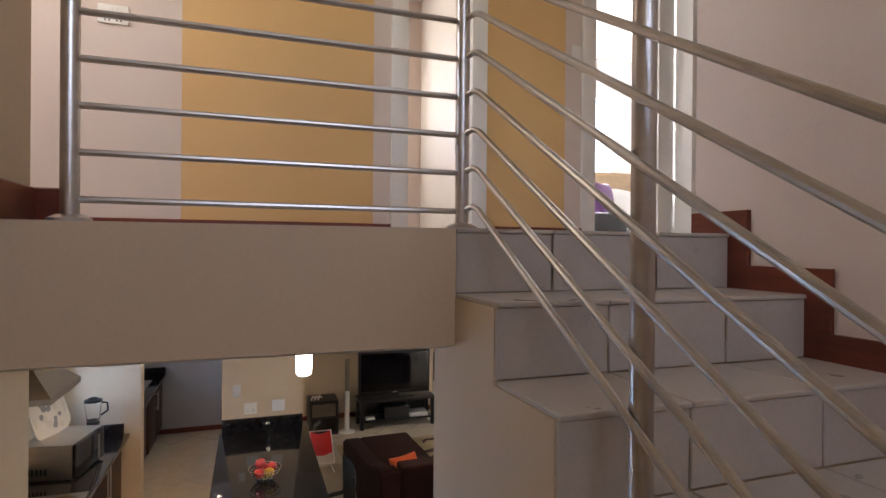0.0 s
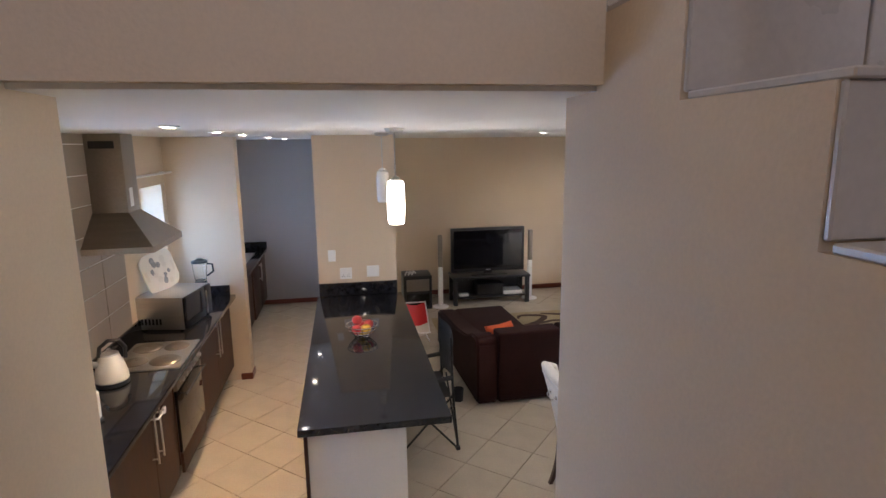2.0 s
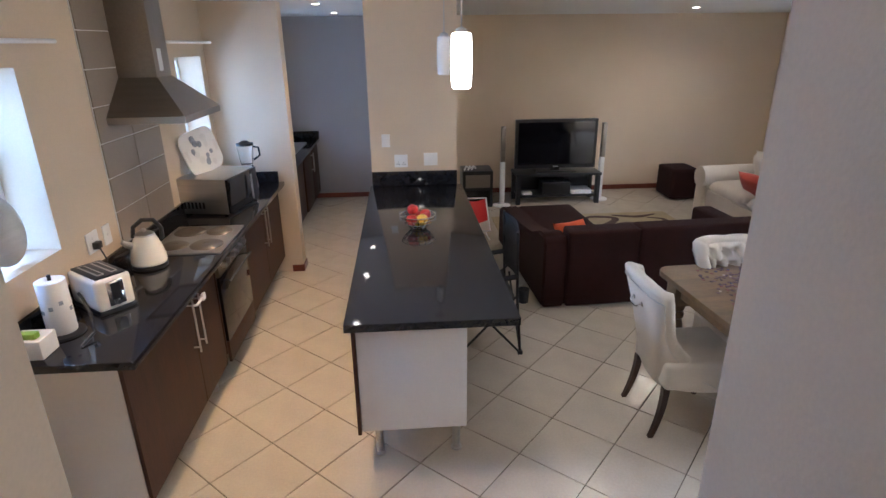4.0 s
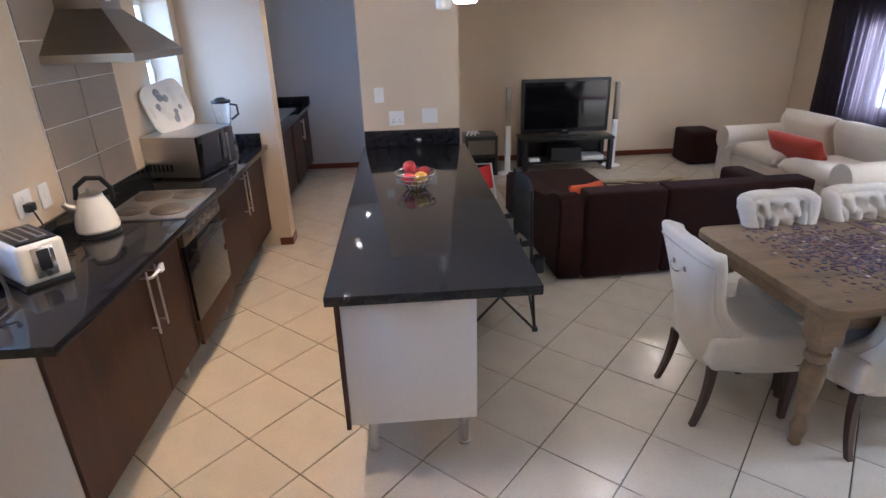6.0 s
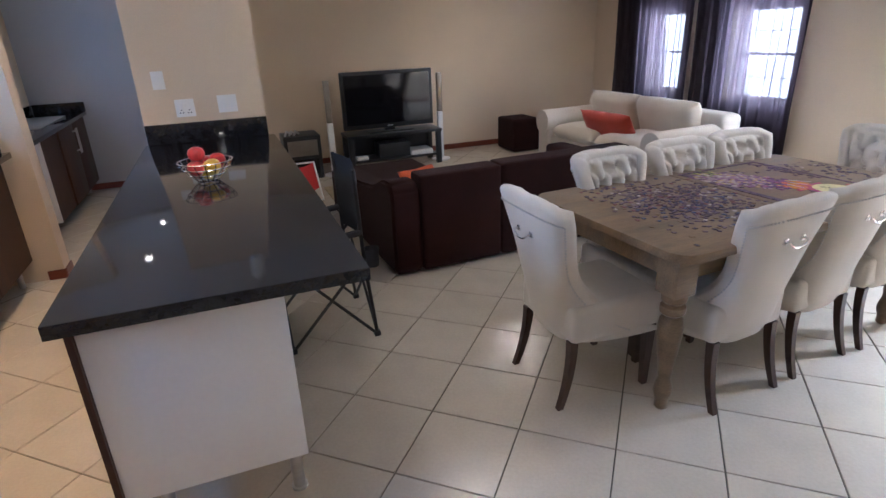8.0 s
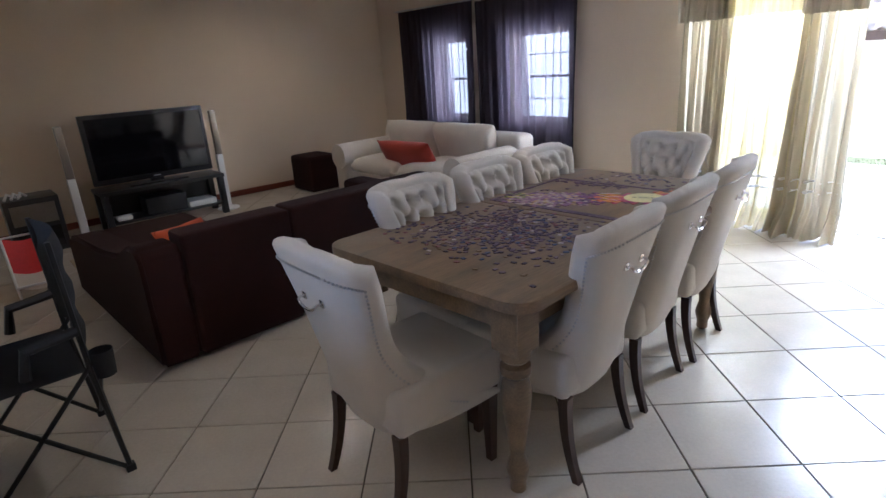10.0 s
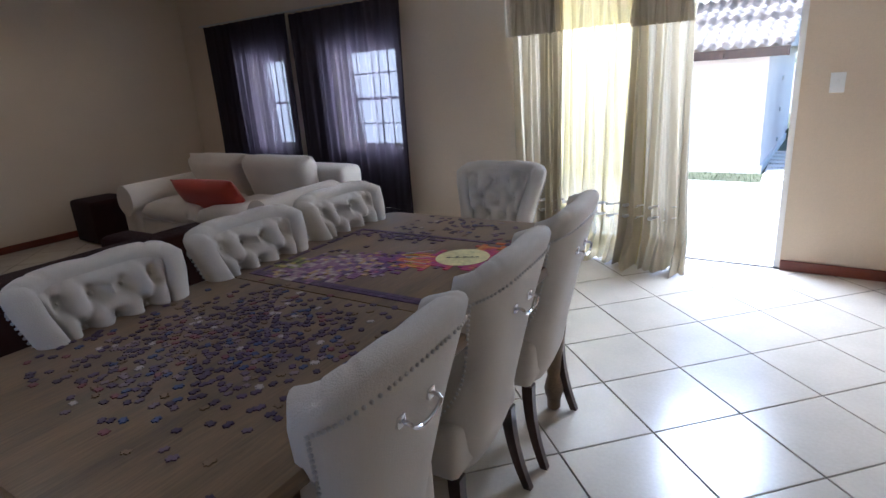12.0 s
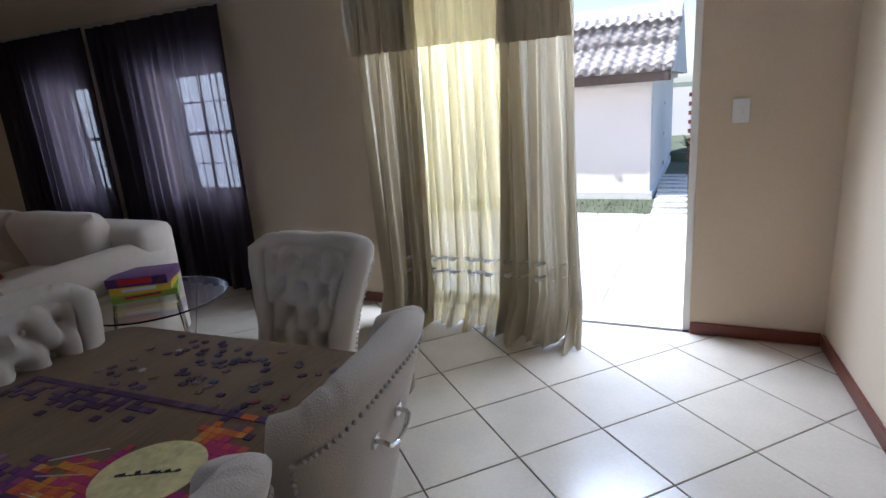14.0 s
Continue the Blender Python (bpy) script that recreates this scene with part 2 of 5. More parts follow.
def sheet(bm, fn, nu, nv, close_u=False):
    """A surface of quads: fn(u, v) for u, v from 0 to 1."""
    g = [[bm.verts.new(fn(i / nu, j / nv)) for i in range(nu + (0 if close_u else 1))] for j in range(nv + 1)]
    for j in range(nv):
        w = len(g[0])
        for i in range(w if close_u else w - 1):
            bm.faces.new((g[j][i], g[j][(i + 1) % w], g[j + 1][(i + 1) % w], g[j + 1][i]))
    return g


def cushion_bm(bm, w, d, h, m, puff=0.5, n=14):
    """A stuffed cushion, w by d by h, pinched at the seams."""
    for s in (1, -1):
        def fn(u, v, s=s):
            a, b = 2 * u - 1, 2 * v - 1
            t = (max(0, 1 - abs(a) ** 3.5) * max(0, 1 - abs(b) ** 3.5)) ** puff
            k = 1 - 0.06 * (1 - abs(a)) * abs(b) ** 3
            q = 1 - 0.06 * (1 - abs(b)) * abs(a) ** 3
            return m @ Vector((a * w / 2 * q, b * d / 2 * k, s * h / 2 * t))
        g = sheet(bm, fn, n, n)
    bmesh.ops.remove_doubles(bm, verts=bm.verts, dist=1e-4)
    bmesh.ops.recalc_face_normals(bm, faces=bm.faces)
    return bm


def mesh_of(name, bm, material, smooth=30):
    bmesh.ops.recalc_face_normals(bm, faces=bm.faces)
    d = bpy.data.meshes.new(name)
    bm.to_mesh(d)
    bm.free()
    d.materials.append(material)
    if smooth:
        d.polygons.foreach_set("use_smooth", [True] * len(d.polygons))
        d.set_sharp_from_angle(angle=radians(smooth))
    return d


def part(name, bm, material, parent, label="", smooth=30):
    ob = new(name, mesh_of(name, bm, material, smooth))
    ob.parent = parent
    return tagged(ob, label)


def thing(name, label, category, at=(0, 0, 0), turn=0, group=""):
    ob = new(name)
    ob.matrix_basis = pose(*at, 0, 0, turn)
    ob.empty_display_size = 0.1
    return tagged(ob, label, category, group)


def solo(name, bm, material, label, category, kind="", group="", smooth=30):
    return tagged(new(name, mesh_of(name, bm, material, smooth)), label, category, group, kind)


def B(*a, **k):
    return box(bmesh.new(), *a, **k)


def wall(name, axis, p0, p1, a0, a1, z0, z1, holes=(), material=M_WALL, label="plain plastered wall, painted warm cream"):
    """A wall between p0 and p1 across its thickness, from a0 to a1 along, with openings (a0, a1, z0, z1)."""
    bm = bmesh.new()
    cuts = sorted({a0, a1, *[h[0] for h in holes], *[h[1] for h in holes]})
    for c0, c1 in zip(cuts, cuts[1:]):
        free = sorted([(h[2], h[3]) for h in holes if h[0] < c1 - 1e-6 and h[1] > c0 + 1e-6])
        z = z0
        for h0, h1 in free + [(z1, z1)]:
            if h0 > z + 1e-6:
                if axis == "x":
                    box(bm, p0, p1, c0, c1, z, h0)
                else:
                    box(bm, c0, c1, p0, p1, z, h0)
            z = h1
    bmesh.ops.remove_doubles(bm, verts=bm.verts, dist=1e-5)
    return solo(name, bm, material, label, "wall", "structure", smooth=0)


# ---- large structure ----
H = 2.52
UP = 2.85
solo("floor", B(-1.6, 6.31, 1.6, 9.5, -0.15, -0.009), M_GROUT, "dark grout bed under cream floor tiles", "floor", "structure", smooth=0)
wall("wall_west", "x", -1.46, -1.22, 1.87, 9.5, 0, H, [(3.05, 3.86, 1.22, 2.08), (5.74, 6.33, 1.22, 2.08), (7.5, 8.3, 1.15, 2.08)])
wall("wall_north", "y", 9.36, 9.5, 0.985, 6.31, 0, H)
wall("wall_scullery", "y", 9.34, 9.5, -1.22, 0.206, 0, H, (), M_SCUL, label="scullery end wall painted pale grey")
wall("wall_divider", "x", 0.206, 0.985, 6.16, 9.34, 0, H, label="cream plastered wall end behind the kitchen island")
wall("wall_stub", "y", 6.45, 6.62, -1.22, -0.555, 0, H, label="short cream wall between kitchen and scullery")
wall("wall_east", "x", 6.07, 6.31, 2.0, 9.36, 0, H, [(2.957, 4.755, -0.001, 2.12), (6.09, 6.89, 0.75, 1.70), (7.60, 8.20, 0.75, 1.70)])
ws_ = wall("wall_south", "y", -0.18, 0.0, -3.6, 0.0, 0, H)
ws_.matrix_basis = pose(6.07, 2.335, 0, 0, 0, 4.5)
wall("wall_south_return", "x", 2.5, 2.6, 1.862, 2.05, 0, H)
wall("wall_under_landing", "y", 1.63, 1.862, 0.99, 2.6, 0, H)
wall("wall_kitchen_south", "y", 1.72, 1.87, -1.62, -0.3, 0, H)
wall("wall_stair_left", "x", -0.3, -0.052, -1.2, 1.87, 0, 5.3)
wall("wall_stair_end", "y", -1.4, -1.2, -0.3, 2.3, 0, 5.3, [(0.2, 1.6, 3.8, 4.8)], M_WALLUP)
wall("wall_stair_right", "x", 1.965, 2.2, -1.2, 1.84, 0, 5.3, (), M_WALLUP, "stairwell wall painted pale pinkish cream")
wall("wall_upper_a", "y", 3.3, 3.42, -2.0, 0.13, UP, 5.3, (), M_WALLUP, "upstairs wall painted pale pinkish cream")
# orange segments carry the warm light on the one cream wall
wall("wall_upper_b", "y", 3.3, 3.42, 0.13, 1.10, UP, 5.3, (), M_WARMLIT, "upstairs cream wall with warm sunlight put into its colour")
wall("wall_upper_c", "y", 3.3, 3.42, 1.10, 1.26, UP, 5.3, (), M_WALLUP, "upstairs wall painted pale pinkish cream")
wall("wall_upper_d", "y", 3.3, 3.42, 1.72, 2.32, UP, 5.3, (), M_WARMLIT, "upstairs cream wall with warm sunlight put into its colour")
wall("wall_upper_e", "y", 3.3, 3.42, 2.32, 2.50, UP, 5.3, (), M_WALLUP, "upstairs wall painted pale pinkish cream")
wall("wall_upper_f", "y", 3.3, 3.42, 3.34, 3.9, UP, 5.3, (), M_WALLUP, "upstairs wall painted pale pinkish cream")
wall("wall_upper_g", "y", 3.3, 3.42, 1.26, 1.72, UP + 2.05, 5.3, (), M_WARMLIT, "wall above an upstairs doorway")
wall("wall_upper_h", "y", 3.3, 3.42, 2.50, 3.34, UP + 2.05, 5.3, (), M_WALLUP, "wall above the bedroom doorway")
wall("wall_upper_east", "x", 3.9, 4.05, 1.7, 3.42, UP, 5.3, (), M_WALLUP)
wall("wall_upper_south", "y", 1.70, 1.84, 2.2, 3.9, UP, 5.3, (), M_WALLUP)
wall("wall_upper_west", "x", -2.1, -2.0, 1.7, 3.42, UP, 5.3, [(2.1, 2.9, 4.0, 5.0)], M_WALLUP)
wall("wall_upper_southwest", "y", 1.72, 1.87, -2.1, -0.3, UP, 5.3, (), M_WALLUP)
wall("wall_passage_back", "y", 5.7, 5.85, 0.6, 2.1, UP, 5.3, [(0.9, 1.6, 3.8, 4.9)], M_WALLUP)
wall("wall_passage_left", "x", 0.5, 0.6, 3.42, 5.85, UP, 5.3, (), M_WALLUP)
wall("wall_passage_right", "x", 2.1, 2.2, 3.42, 6.6, UP, 5.3, (), M_WHITE, "white bedroom and passage wall")
wall("wall_bedroom_back", "y", 6.5, 6.65, 2.2, 5.6, UP, 5.3, [(3.6, 5.0, 3.7, 4.8)], M_WHITE, "white bedroom wall with an assumed window opening")
wall("wall_bedroom_east", "x", 5.6, 5.75, 3.3, 6.65, UP, 5.3, (), M_WHITE, "white bedroom wall")
wall("wall_bedroom_front", "y", 3.3, 3.42, 4.05, 5.75, UP, 5.3, (), M_WHITE, "white bedroom wall")
solo("ceiling", B(-1.62, 6.31, 1.702, 9.5, H, H + 0.03), M_CEIL, "smooth white ceiling with small downlights", "ceiling", "structure", smooth=0)
bm = bmesh.new()
box(bm, -2.1, 6.25, 1.70, 9.5, H + 0.03, UP - 0.012)
solo("upper_floor_slab", bm, M_STEP, "upper landing floor of pale tiles", "floor", "structure", smooth=0)
solo("landing_beam", B(-0.052, 0.985, 1.672, 1.70, H + 0.01, UP - 0.002), M_WALL, "cream plastered edge of the upper landing", "wall", "structure", smooth=0)
solo("upper_ceiling", B(-2.1, 5.75, -1.4, 6.65, 5.3, 5.42), M_CEIL, "white upstairs ceiling", "ceiling", "structure", smooth=0)
solo("roof_slab", B(5.75, 6.66, 1.6, 9.6, H + 0.35, H + 0.55), M_CEIL, "eaves above the garden door", "roof", "structure", smooth=0)

# stairs: lower flight, half landing, upper flight
R, G = UP / 16, 0.27
stairs = tagged(new("stairs"), "plastered staircase with pale grey tiled steps", "stairs", kind="structure")
bm = bmesh.new()
for n in range(1, 10):
    y1 = 2.27 - 0.265 * (n - 1)
    box(bm, -0.05, 0.983, (y1 - 0.265) if n < 9 else -1.2, y1, 0 if n == 1 else R * (n - 1) - 0.02, R * n - 0.012)
part("lower_flight", bm, M_STEP, stairs, smooth=0)
bm = bmesh.new()
box(bm, 0.983, 1.965, -1.2, 0.06, 0, R * 9 - 0.012)
for n in range(10, 16):
    y1 = 1.68 - G * (16 - n)
    box(bm, 0.985, 1.965, y1 + 0.01, y1 + G + (0.01 if n < 15 else 0.11), 0, R * n - 0.012)
part("upper_flight", bm, M_WALL, stairs, "cream plastered stair side", smooth=0)


def slab(name, x0, x1, y0, y1, z0, z1, parent):
    return part(name, B(x0 + 0.003, x1 - 0.003, y0 + 0.001, y1 - 0.001, z0, z1, bev=0.0025, seg=1), M_STEP, parent, smooth=0)


for n in range(10, 17):
    y1 = 1.68 - G * (16 - n)
    cut = [0.985, 1.29, 1.662, 1.962]
    for a, b in zip(cut, cut[1:]):
        slab("riser_tile", a, b, y1 - 0.001, y1 + 0.011, R * (n - 1), R * n - 0.012, stairs)
        if n < 16:
            slab("tread_tile", a, b, y1 - 0.008, y1 + G - 0.002, R * n - 0.012, R * n, stairs)
for a, b in ((0.985, 1.29), (1.29, 1.662), (1.662, 1.962)):
    slab("tread_tile", a, b, 1.672, 2.05, UP - 0.012, UP, stairs)
slab("tread_tile", -0.05, 0.98, 1.675, 2.05, UP - 0.012, UP - 0.001, stairs)
bm = bmesh.new()
for n in range(10, 17):
    y1 = 1.68 - G * (16 - n)
    box(bm, 1.947, 1.964, y1 - 0.075, y1 + 0.012, R * (n - 1), R * n + 0.075)
    box(bm, 1.947, 1.964, y1 + 0.012, y1 + G - 0.075 if n < 16 else 1.84, R * n, R * n + 0.075)
solo("skirting_stairs", bm, M_SKIRT, "stepped red-brown wooden skirting beside the stairs", "skirting", "structure")


def skirt(*boxes):
    bm = bmesh.new()
    for q in boxes:
        box(bm, *q, bev=0.004, seg=1)
    return solo("skirting", bm, M_SKIRT, "red-brown wooden skirting board", "skirting", "structure")


K = 0.07
skirt((0.986, 6.068, 9.344, 9.359, 0, K))
skirt((-1.21, 0.204, 9.324, 9.339, 0, K))
skirt((-0.66, -0.541, 6.435, 6.449, 0, K), (-0.554, -0.541, 6.45, 6.63, 0, K))
skirt((6.054, 6.069, 4.78, 9.26, 0, K), (6.054, 6.069, 2.35, 2.955, 0, K))
skirt((-3.4, -0.016, 0.001, 0.016, 0, K)).matrix_basis = pose(6.07, 2.335, 0, 0, 0, 4.5)
skirt((-0.051, -0.037, 1.64, 1.86, UP, UP + 0.085), (-0.051, 0.02, 1.86, 1.875, UP, UP + 0.085))
skirt((-0.3, 1.25, 3.285, 3.299, UP, UP + 0.075), (1.73, 2.49, 3.285, 3.299, UP, UP + 0.075))

# ---- stair rails ----


def railing():
    t = thing("stair_railing", "brushed stainless steel railing with thin horizontal bars", "railing")
    levels = [2.900, 3.009, 3.117, 3.225, 3.333, 3.441, 3.549]
    for x in (0.065, 1.027):
        part("post", tube(bmesh.new(), [(x, 1.74, UP), (x, 1.74, UP + 0.9)], 0.02, 20), M_STEEL, t)
        part("foot_plate", lathe(bmesh.new(), [(0.045, 0), (0.045, 0.006), (0.03, 0.014), (0.021, 0.016)], (x, 1.74, UP), 24), M_STEEL, t)
    for z in levels:
        part("bar", tube(bmesh.new(), [(0.065, 1.74, z), (1.032, 1.74, z)], 0.0085, 10), M_STEEL, t)
    part("handrail", tube(bmesh.new(), [(-0.02, 1.74, UP + 0.92), (1.07, 1.74, UP + 0.92)], 0.022, 16), M_STEEL, t)
    s = 0.595
    for y, n in ((1.03, 13), (-0.0, 9)):
        z = R * n
        part("post", tube(bmesh.new(), [(1.08, y, z), (1.08, y, z + 0.98)], 0.0205, 20), M_STEEL, t)
        part("foot_plate", lathe(bmesh.new(), [(0.052, 0), (0.052, 0.006), (0.035, 0.018), (0.021, 0.02)], (1.08, y, z), 24), M_STEEL, t)
    for z in levels:
        part("sloping_bar", tube(bmesh.new(), [(1.027, 1.735, z), (1.045, 1.705, z + 0.012), (1.05, 1.675, z + 0.002), (1.05, -0.02, z + 0.002 - 1.695 * s)], 0.0085, 10), M_STEEL, t)
    part("sloping_handrail", tube(bmesh.new(), [(1.055, 1.74, UP + 0.92), (1.055, 1.66, UP + 0.91), (1.055, -0.05, UP + 0.91 - 1.71 * s)], 0.022, 16), M_STEEL, t)


railing()

# ---- kitchen ----


LIFT = 0.035


def bar_handle(bm, x, y, z0, z1, out=0.035, axis="z"):
    """A straight bar on two short stand-offs, in front of a face that looks along +x."""
    if axis == "z":
        tube(bm, [(x + out, y, z0), (x + out, y, z1)], 0.006, 8)
        for z in (z0 + 0.03, z1 - 0.03):
            tube(bm, [(x, y, z), (x + out, y, z)], 0.005, 8)
    else:
        tube(bm, [(x + out, z0, y), (x + out, z1, y)], 0.006, 8)
        for q in (z0 + 0.03, z1 - 0.03):
            tube(bm, [(x, q, y), (x + out, q, y)], 0.005, 8)
    return bm


def cabinet(y0, y1, doors, x0=-1.215, x1=-0.72, handle_sides=(1, -1), label="walnut laminate base cabinet with long steel bar handles", white_end=False, split=None):
    c = thing("base_cabinet", label, "cabinet", group="kitchen base cabinets", at=(0, 0, LIFT))
    part("body", B(x0, x1 - 0.02, y0 + 0.001, y1 - 0.001, 0.13, 0.86), M_PANEL if white_end else M_WALNUT, c, "white board carcass" if white_end else "")
    w = (y1 - y0) / doors
    for i in range(doors):
        m = split or y0 + w
        a, b = ((y0, m), (m, y1))[i]
        a, b = a + 0.002, b - 0.002
        d = part("door", B(x1 - 0.019, x1, a, b, 0.135, 0.855, bev=0.002, seg=1), M_WALNUT, c)
        s = handle_sides[i % len(handle_sides)]
        hy = b - 0.045 if s > 0 else a + 0.045
        part("handle", bar_handle(bmesh.new(), x1, hy, 0.50, 0.82), M_STEEL, d, "brushed steel bar handle")
    for yy in (y0 + 0.06, y1 - 0.06):
        part("leg", tube(bmesh.new(), [(x1 - 0.09, yy, -LIFT), (x1 - 0.09, yy, 0.13)], 0.02, 14), M_STEEL, c)
        part("leg", tube(bmesh.new(), [(x0 + 0.09, yy, -LIFT), (x0 + 0.09, yy, 0.13)], 0.02, 14), M_STEEL, c)


cabinet(3.24, 4.445, 2, split=4.02, white_end=True, label="walnut laminate cabinet with white board end beside the stairs")
cabinet(5.115, 6.43, 2)
lk = thing("child_lock", "white plastic child lock looped over the cabinet handles", "child lock", (0, 0.225, LIFT))
part("loop", tube(bmesh.new(), [(-0.685, 3.75, 0.79), (-0.665, 3.75, 0.79), (-0.66, 3.80, 0.795), (-0.665, 3.85, 0.79), (-0.685, 3.85, 0.79)], 0.008, 8), M_PAPER, lk)
part("clasp", B(-0.672, -0.655, 3.835, 3.875, 0.775, 0.815, bev=0.005), M_PAPER, lk)
worktop = thing("worktop", "polished black granite worktop along the kitchen wall", "worktop", (0, 0, LIFT))
part("slab", B(-1.218, -0.65, 3.215, 6.44, 0.862, 0.90, bev=0.004), M_GRANITE, worktop)
part("upstand", B(-1.218, -1.195, 3.22, 6.42, 0.9, 1.0, bev=0.003), M_GRANITE, worktop)
part("upstand", B(-1.194, -0.70, 6.425, 6.446, 0.9, 1.0, bev=0.003), M_GRANITE, worktop)

oven = thing("oven", "built-in black oven with steel control panel under the hob", "oven", (0.02, 0.085, LIFT))
part("body", B(-1.20, -0.735, 4.365, 5.025, 0.2, 0.858), M_WALNUT, oven)
part("control_panel", B(-0.736, -0.712, 4.375, 5.015, 0.745, 0.852, bev=0.003), M_HOOD, oven, "steel control strip")
for i in range(6):
    part("knob", tube(bmesh.new(), [(-0.712, 4.46 + 0.094 * i, 0.80), (-0.685, 4.46 + 0.094 * i, 0.80)], 0.019, 14, 0.015), M_STEEL, oven)
od = part("oven_door", B(-0.736, -0.714, 4.375, 5.015, 0.29, 0.74, bev=0.003), M_SCREEN, oven, "black glass oven door")
part("door_handle", bar_handle(bmesh.new(), -0.714, 0.70, 4.42, 4.97, 0.045, "y"), M_BLACK, od)
part("drawer_panel", B(-0.736, -0.716, 4.375, 5.015, 0.135, 0.285, bev=0.002), M_WALNUT, oven)
hob = thing("hob", "stainless steel hob with four solid electric plates", "hob", (0.06, 0.06, LIFT))
part("tray", B(-1.19, -0.73, 4.42, 4.99, 0.9, 0.912, bev=0.005), M_STEEL, hob)
for x, y, r in ((-1.06, 4.57, 0.075), (-1.06, 4.85, 0.092), (-0.86, 4.57, 0.092), (-0.86, 4.85, 0.075)):
    part("hot_plate", lathe(bmesh.new(), [(r + 0.012, 0), (r + 0.012, 0.006), (r, 0.012), (r - 0.008, 0.016), (0.02, 0.0155), (0.018, 0.013)], (x, y, 0.91), 32), M_HOOD, hob, "round grey cast plate with steel rim")

wall_tiles = tagged(new("splashback"), "taupe rectangular wall tiles with pale joints", "splashback", kind="structure")
part("grout_bed", B(-1.219, -1.214, 4.42, 5.23, 1.035, H - 0.002), M_WHITE, wall_tiles, smooth=0)
row = 0
z = 1.037
while z < H - 0.02:
    z1 = min(z + 0.198, H - 0.003)
    for a, b in ((4.422, 4.823), (4.827, 5.228)):
        part("tile", B(-1.214, -1.206, a + 0.002, b - 0.002, z + 0.002, z1, bev=0.0015, seg=1), M_WTILE, wall_tiles, smooth=0)
    z = z1 + 0.004

hood = thing("cooker_hood", "steel chimney cooker hood, pyramid canopy, over the hob", "hood")
bm = bmesh.new()
rim = [(-1.21, 4.53), (-0.77, 4.545), (-0.77, 5.22), (-1.21, 5.22)]
top = [(-1.21, 4.77), (-0.975, 4.77), (-0.975, 5.0), (-1.21, 5.0)]
lv = [[bm.verts.new((x, y, z)) for x, y in q] for q, z in ((rim, 1.735), (rim, 1.775), (top, 1.985))]
for a, b in zip(lv, lv[1:]):
    for i in range(4):
        bm.faces.new((a[i], a[(i + 1) % 4], b[(i + 1) % 4], b[i]))
bm.faces.new(lv[0][::-1]), bm.faces.new(lv[2])
part("canopy", bm, M_HOOD, hood)
part("chimney", B(-1.208, -0.977, 4.772, 4.998, 1.975, H - 0.001, bev=0.003), M_HOOD, hood)
part("vent_strip", B(-1.18, -1.02, 4.7685, 4.7725, 2.42, 2.47), M_BLACK, hood, "dark vent slots")
part("sticker", B(-0.977, -0.9755, 4.83, 4.89, 2.02, 2.15), M_PAPER, hood, "white paper label")
part("filter", B(-1.17, -0.82, 4.60, 5.14, 1.733, 1.742), M_STEEL, hood)

# island
isl = thing("kitchen_island", "breakfast island, black granite top on white board base", "island", (0, 0.012, LIFT))
part("top", B(0.187, 1.027, 3.44, 6.145, 0.858, 0.90, bev=0.005), M_GRANITE, isl, "polished black granite slab")
part("upstand", B(0.207, 0.984, 6.121, 6.146, 0.9, 1.03, bev=0.003), M_GRANITE, isl)
part("end_panel", B(0.232, 0.778, 3.52, 3.55, 0.235, 0.857, bev=0.002), M_PANEL, isl, "white board end panel")
part("carcass", B(0.235, 0.778, 3.551, 6.13, 0.235, 0.857), M_PANEL, isl)
for i in range(4):
    a = 3.50 + 0.655 * i
    d = part("door", B(0.212, 0.231, a + 0.003, a + 0.655, 0.225, 0.857, bev=0.002), M_WALNUT, isl, "walnut laminate door")
    hb = bmesh.new()
    tube(hb, [(0.18, a + 0.6, 0.5), (0.18, a + 0.6, 0.82)], 0.006, 8)
    for zz in (0.53, 0.79):
        tube(hb, [(0.212, a + 0.6, zz), (0.18, a + 0.6, zz)], 0.005, 8)
    part("handle", hb, M_STEEL, d)
for x in (0.308, 0.738):
    for y in (3.682, 5.0, 6.0):
        part("leg", lathe(bmesh.new(), [(0.03, -LIFT), (0.03, 0.012 - LIFT), (0.022, 0.014 - LIFT), (0.022, 0.235)], (x, y, 0), 18), M_STEEL, isl)

# scullery
cs = thing("scullery_cabinet", "walnut laminate scullery cabinet with granite worktop beyond", "cabinet")
part("body", B(-1.215, -0.76, 7.55, 9.28, 0.13, 0.86), M_WALNUT, cs)
for i in range(2):
    d = part("door", B(-0.759, -0.74, 8.10 + 0.6 * i, 8.69 + 0.58 * i, 0.135, 0.855, bev=0.002), M_WALNUT, cs)
    part("handle", bar_handle(bmesh.new(), -0.74, 8.62 + 0.05 * i, 0.55, 0.8), M_STEEL, d)
part("side_panel", B(-1.215, -0.76, 7.52, 7.549, 0.13, 0.86), M_PANEL, cs, "pale board side panel")
for y in (7.6, 9.2):
    part("leg", tube(bmesh.new(), [(-0.85, y, 0), (-0.85, y, 0.13)], 0.02, 12), M_STEEL, cs)
ws = thing("scullery_worktop", "black granite scullery worktop with steel sink", "worktop")
part("slab", B(-1.218, -0.70, 6.555, 9.295, 0.862, 0.90, bev=0.004), M_GRANITE, ws)
part("upstand", B(-1.19, -0.70, 9.275, 9.297, 0.9, 1.0, bev=0.003), M_GRANITE, ws)
part("upstand", B(-1.218, -1.192, 6.555, 9.27, 0.9, 1.0, bev=0.003), M_GRANITE, ws)
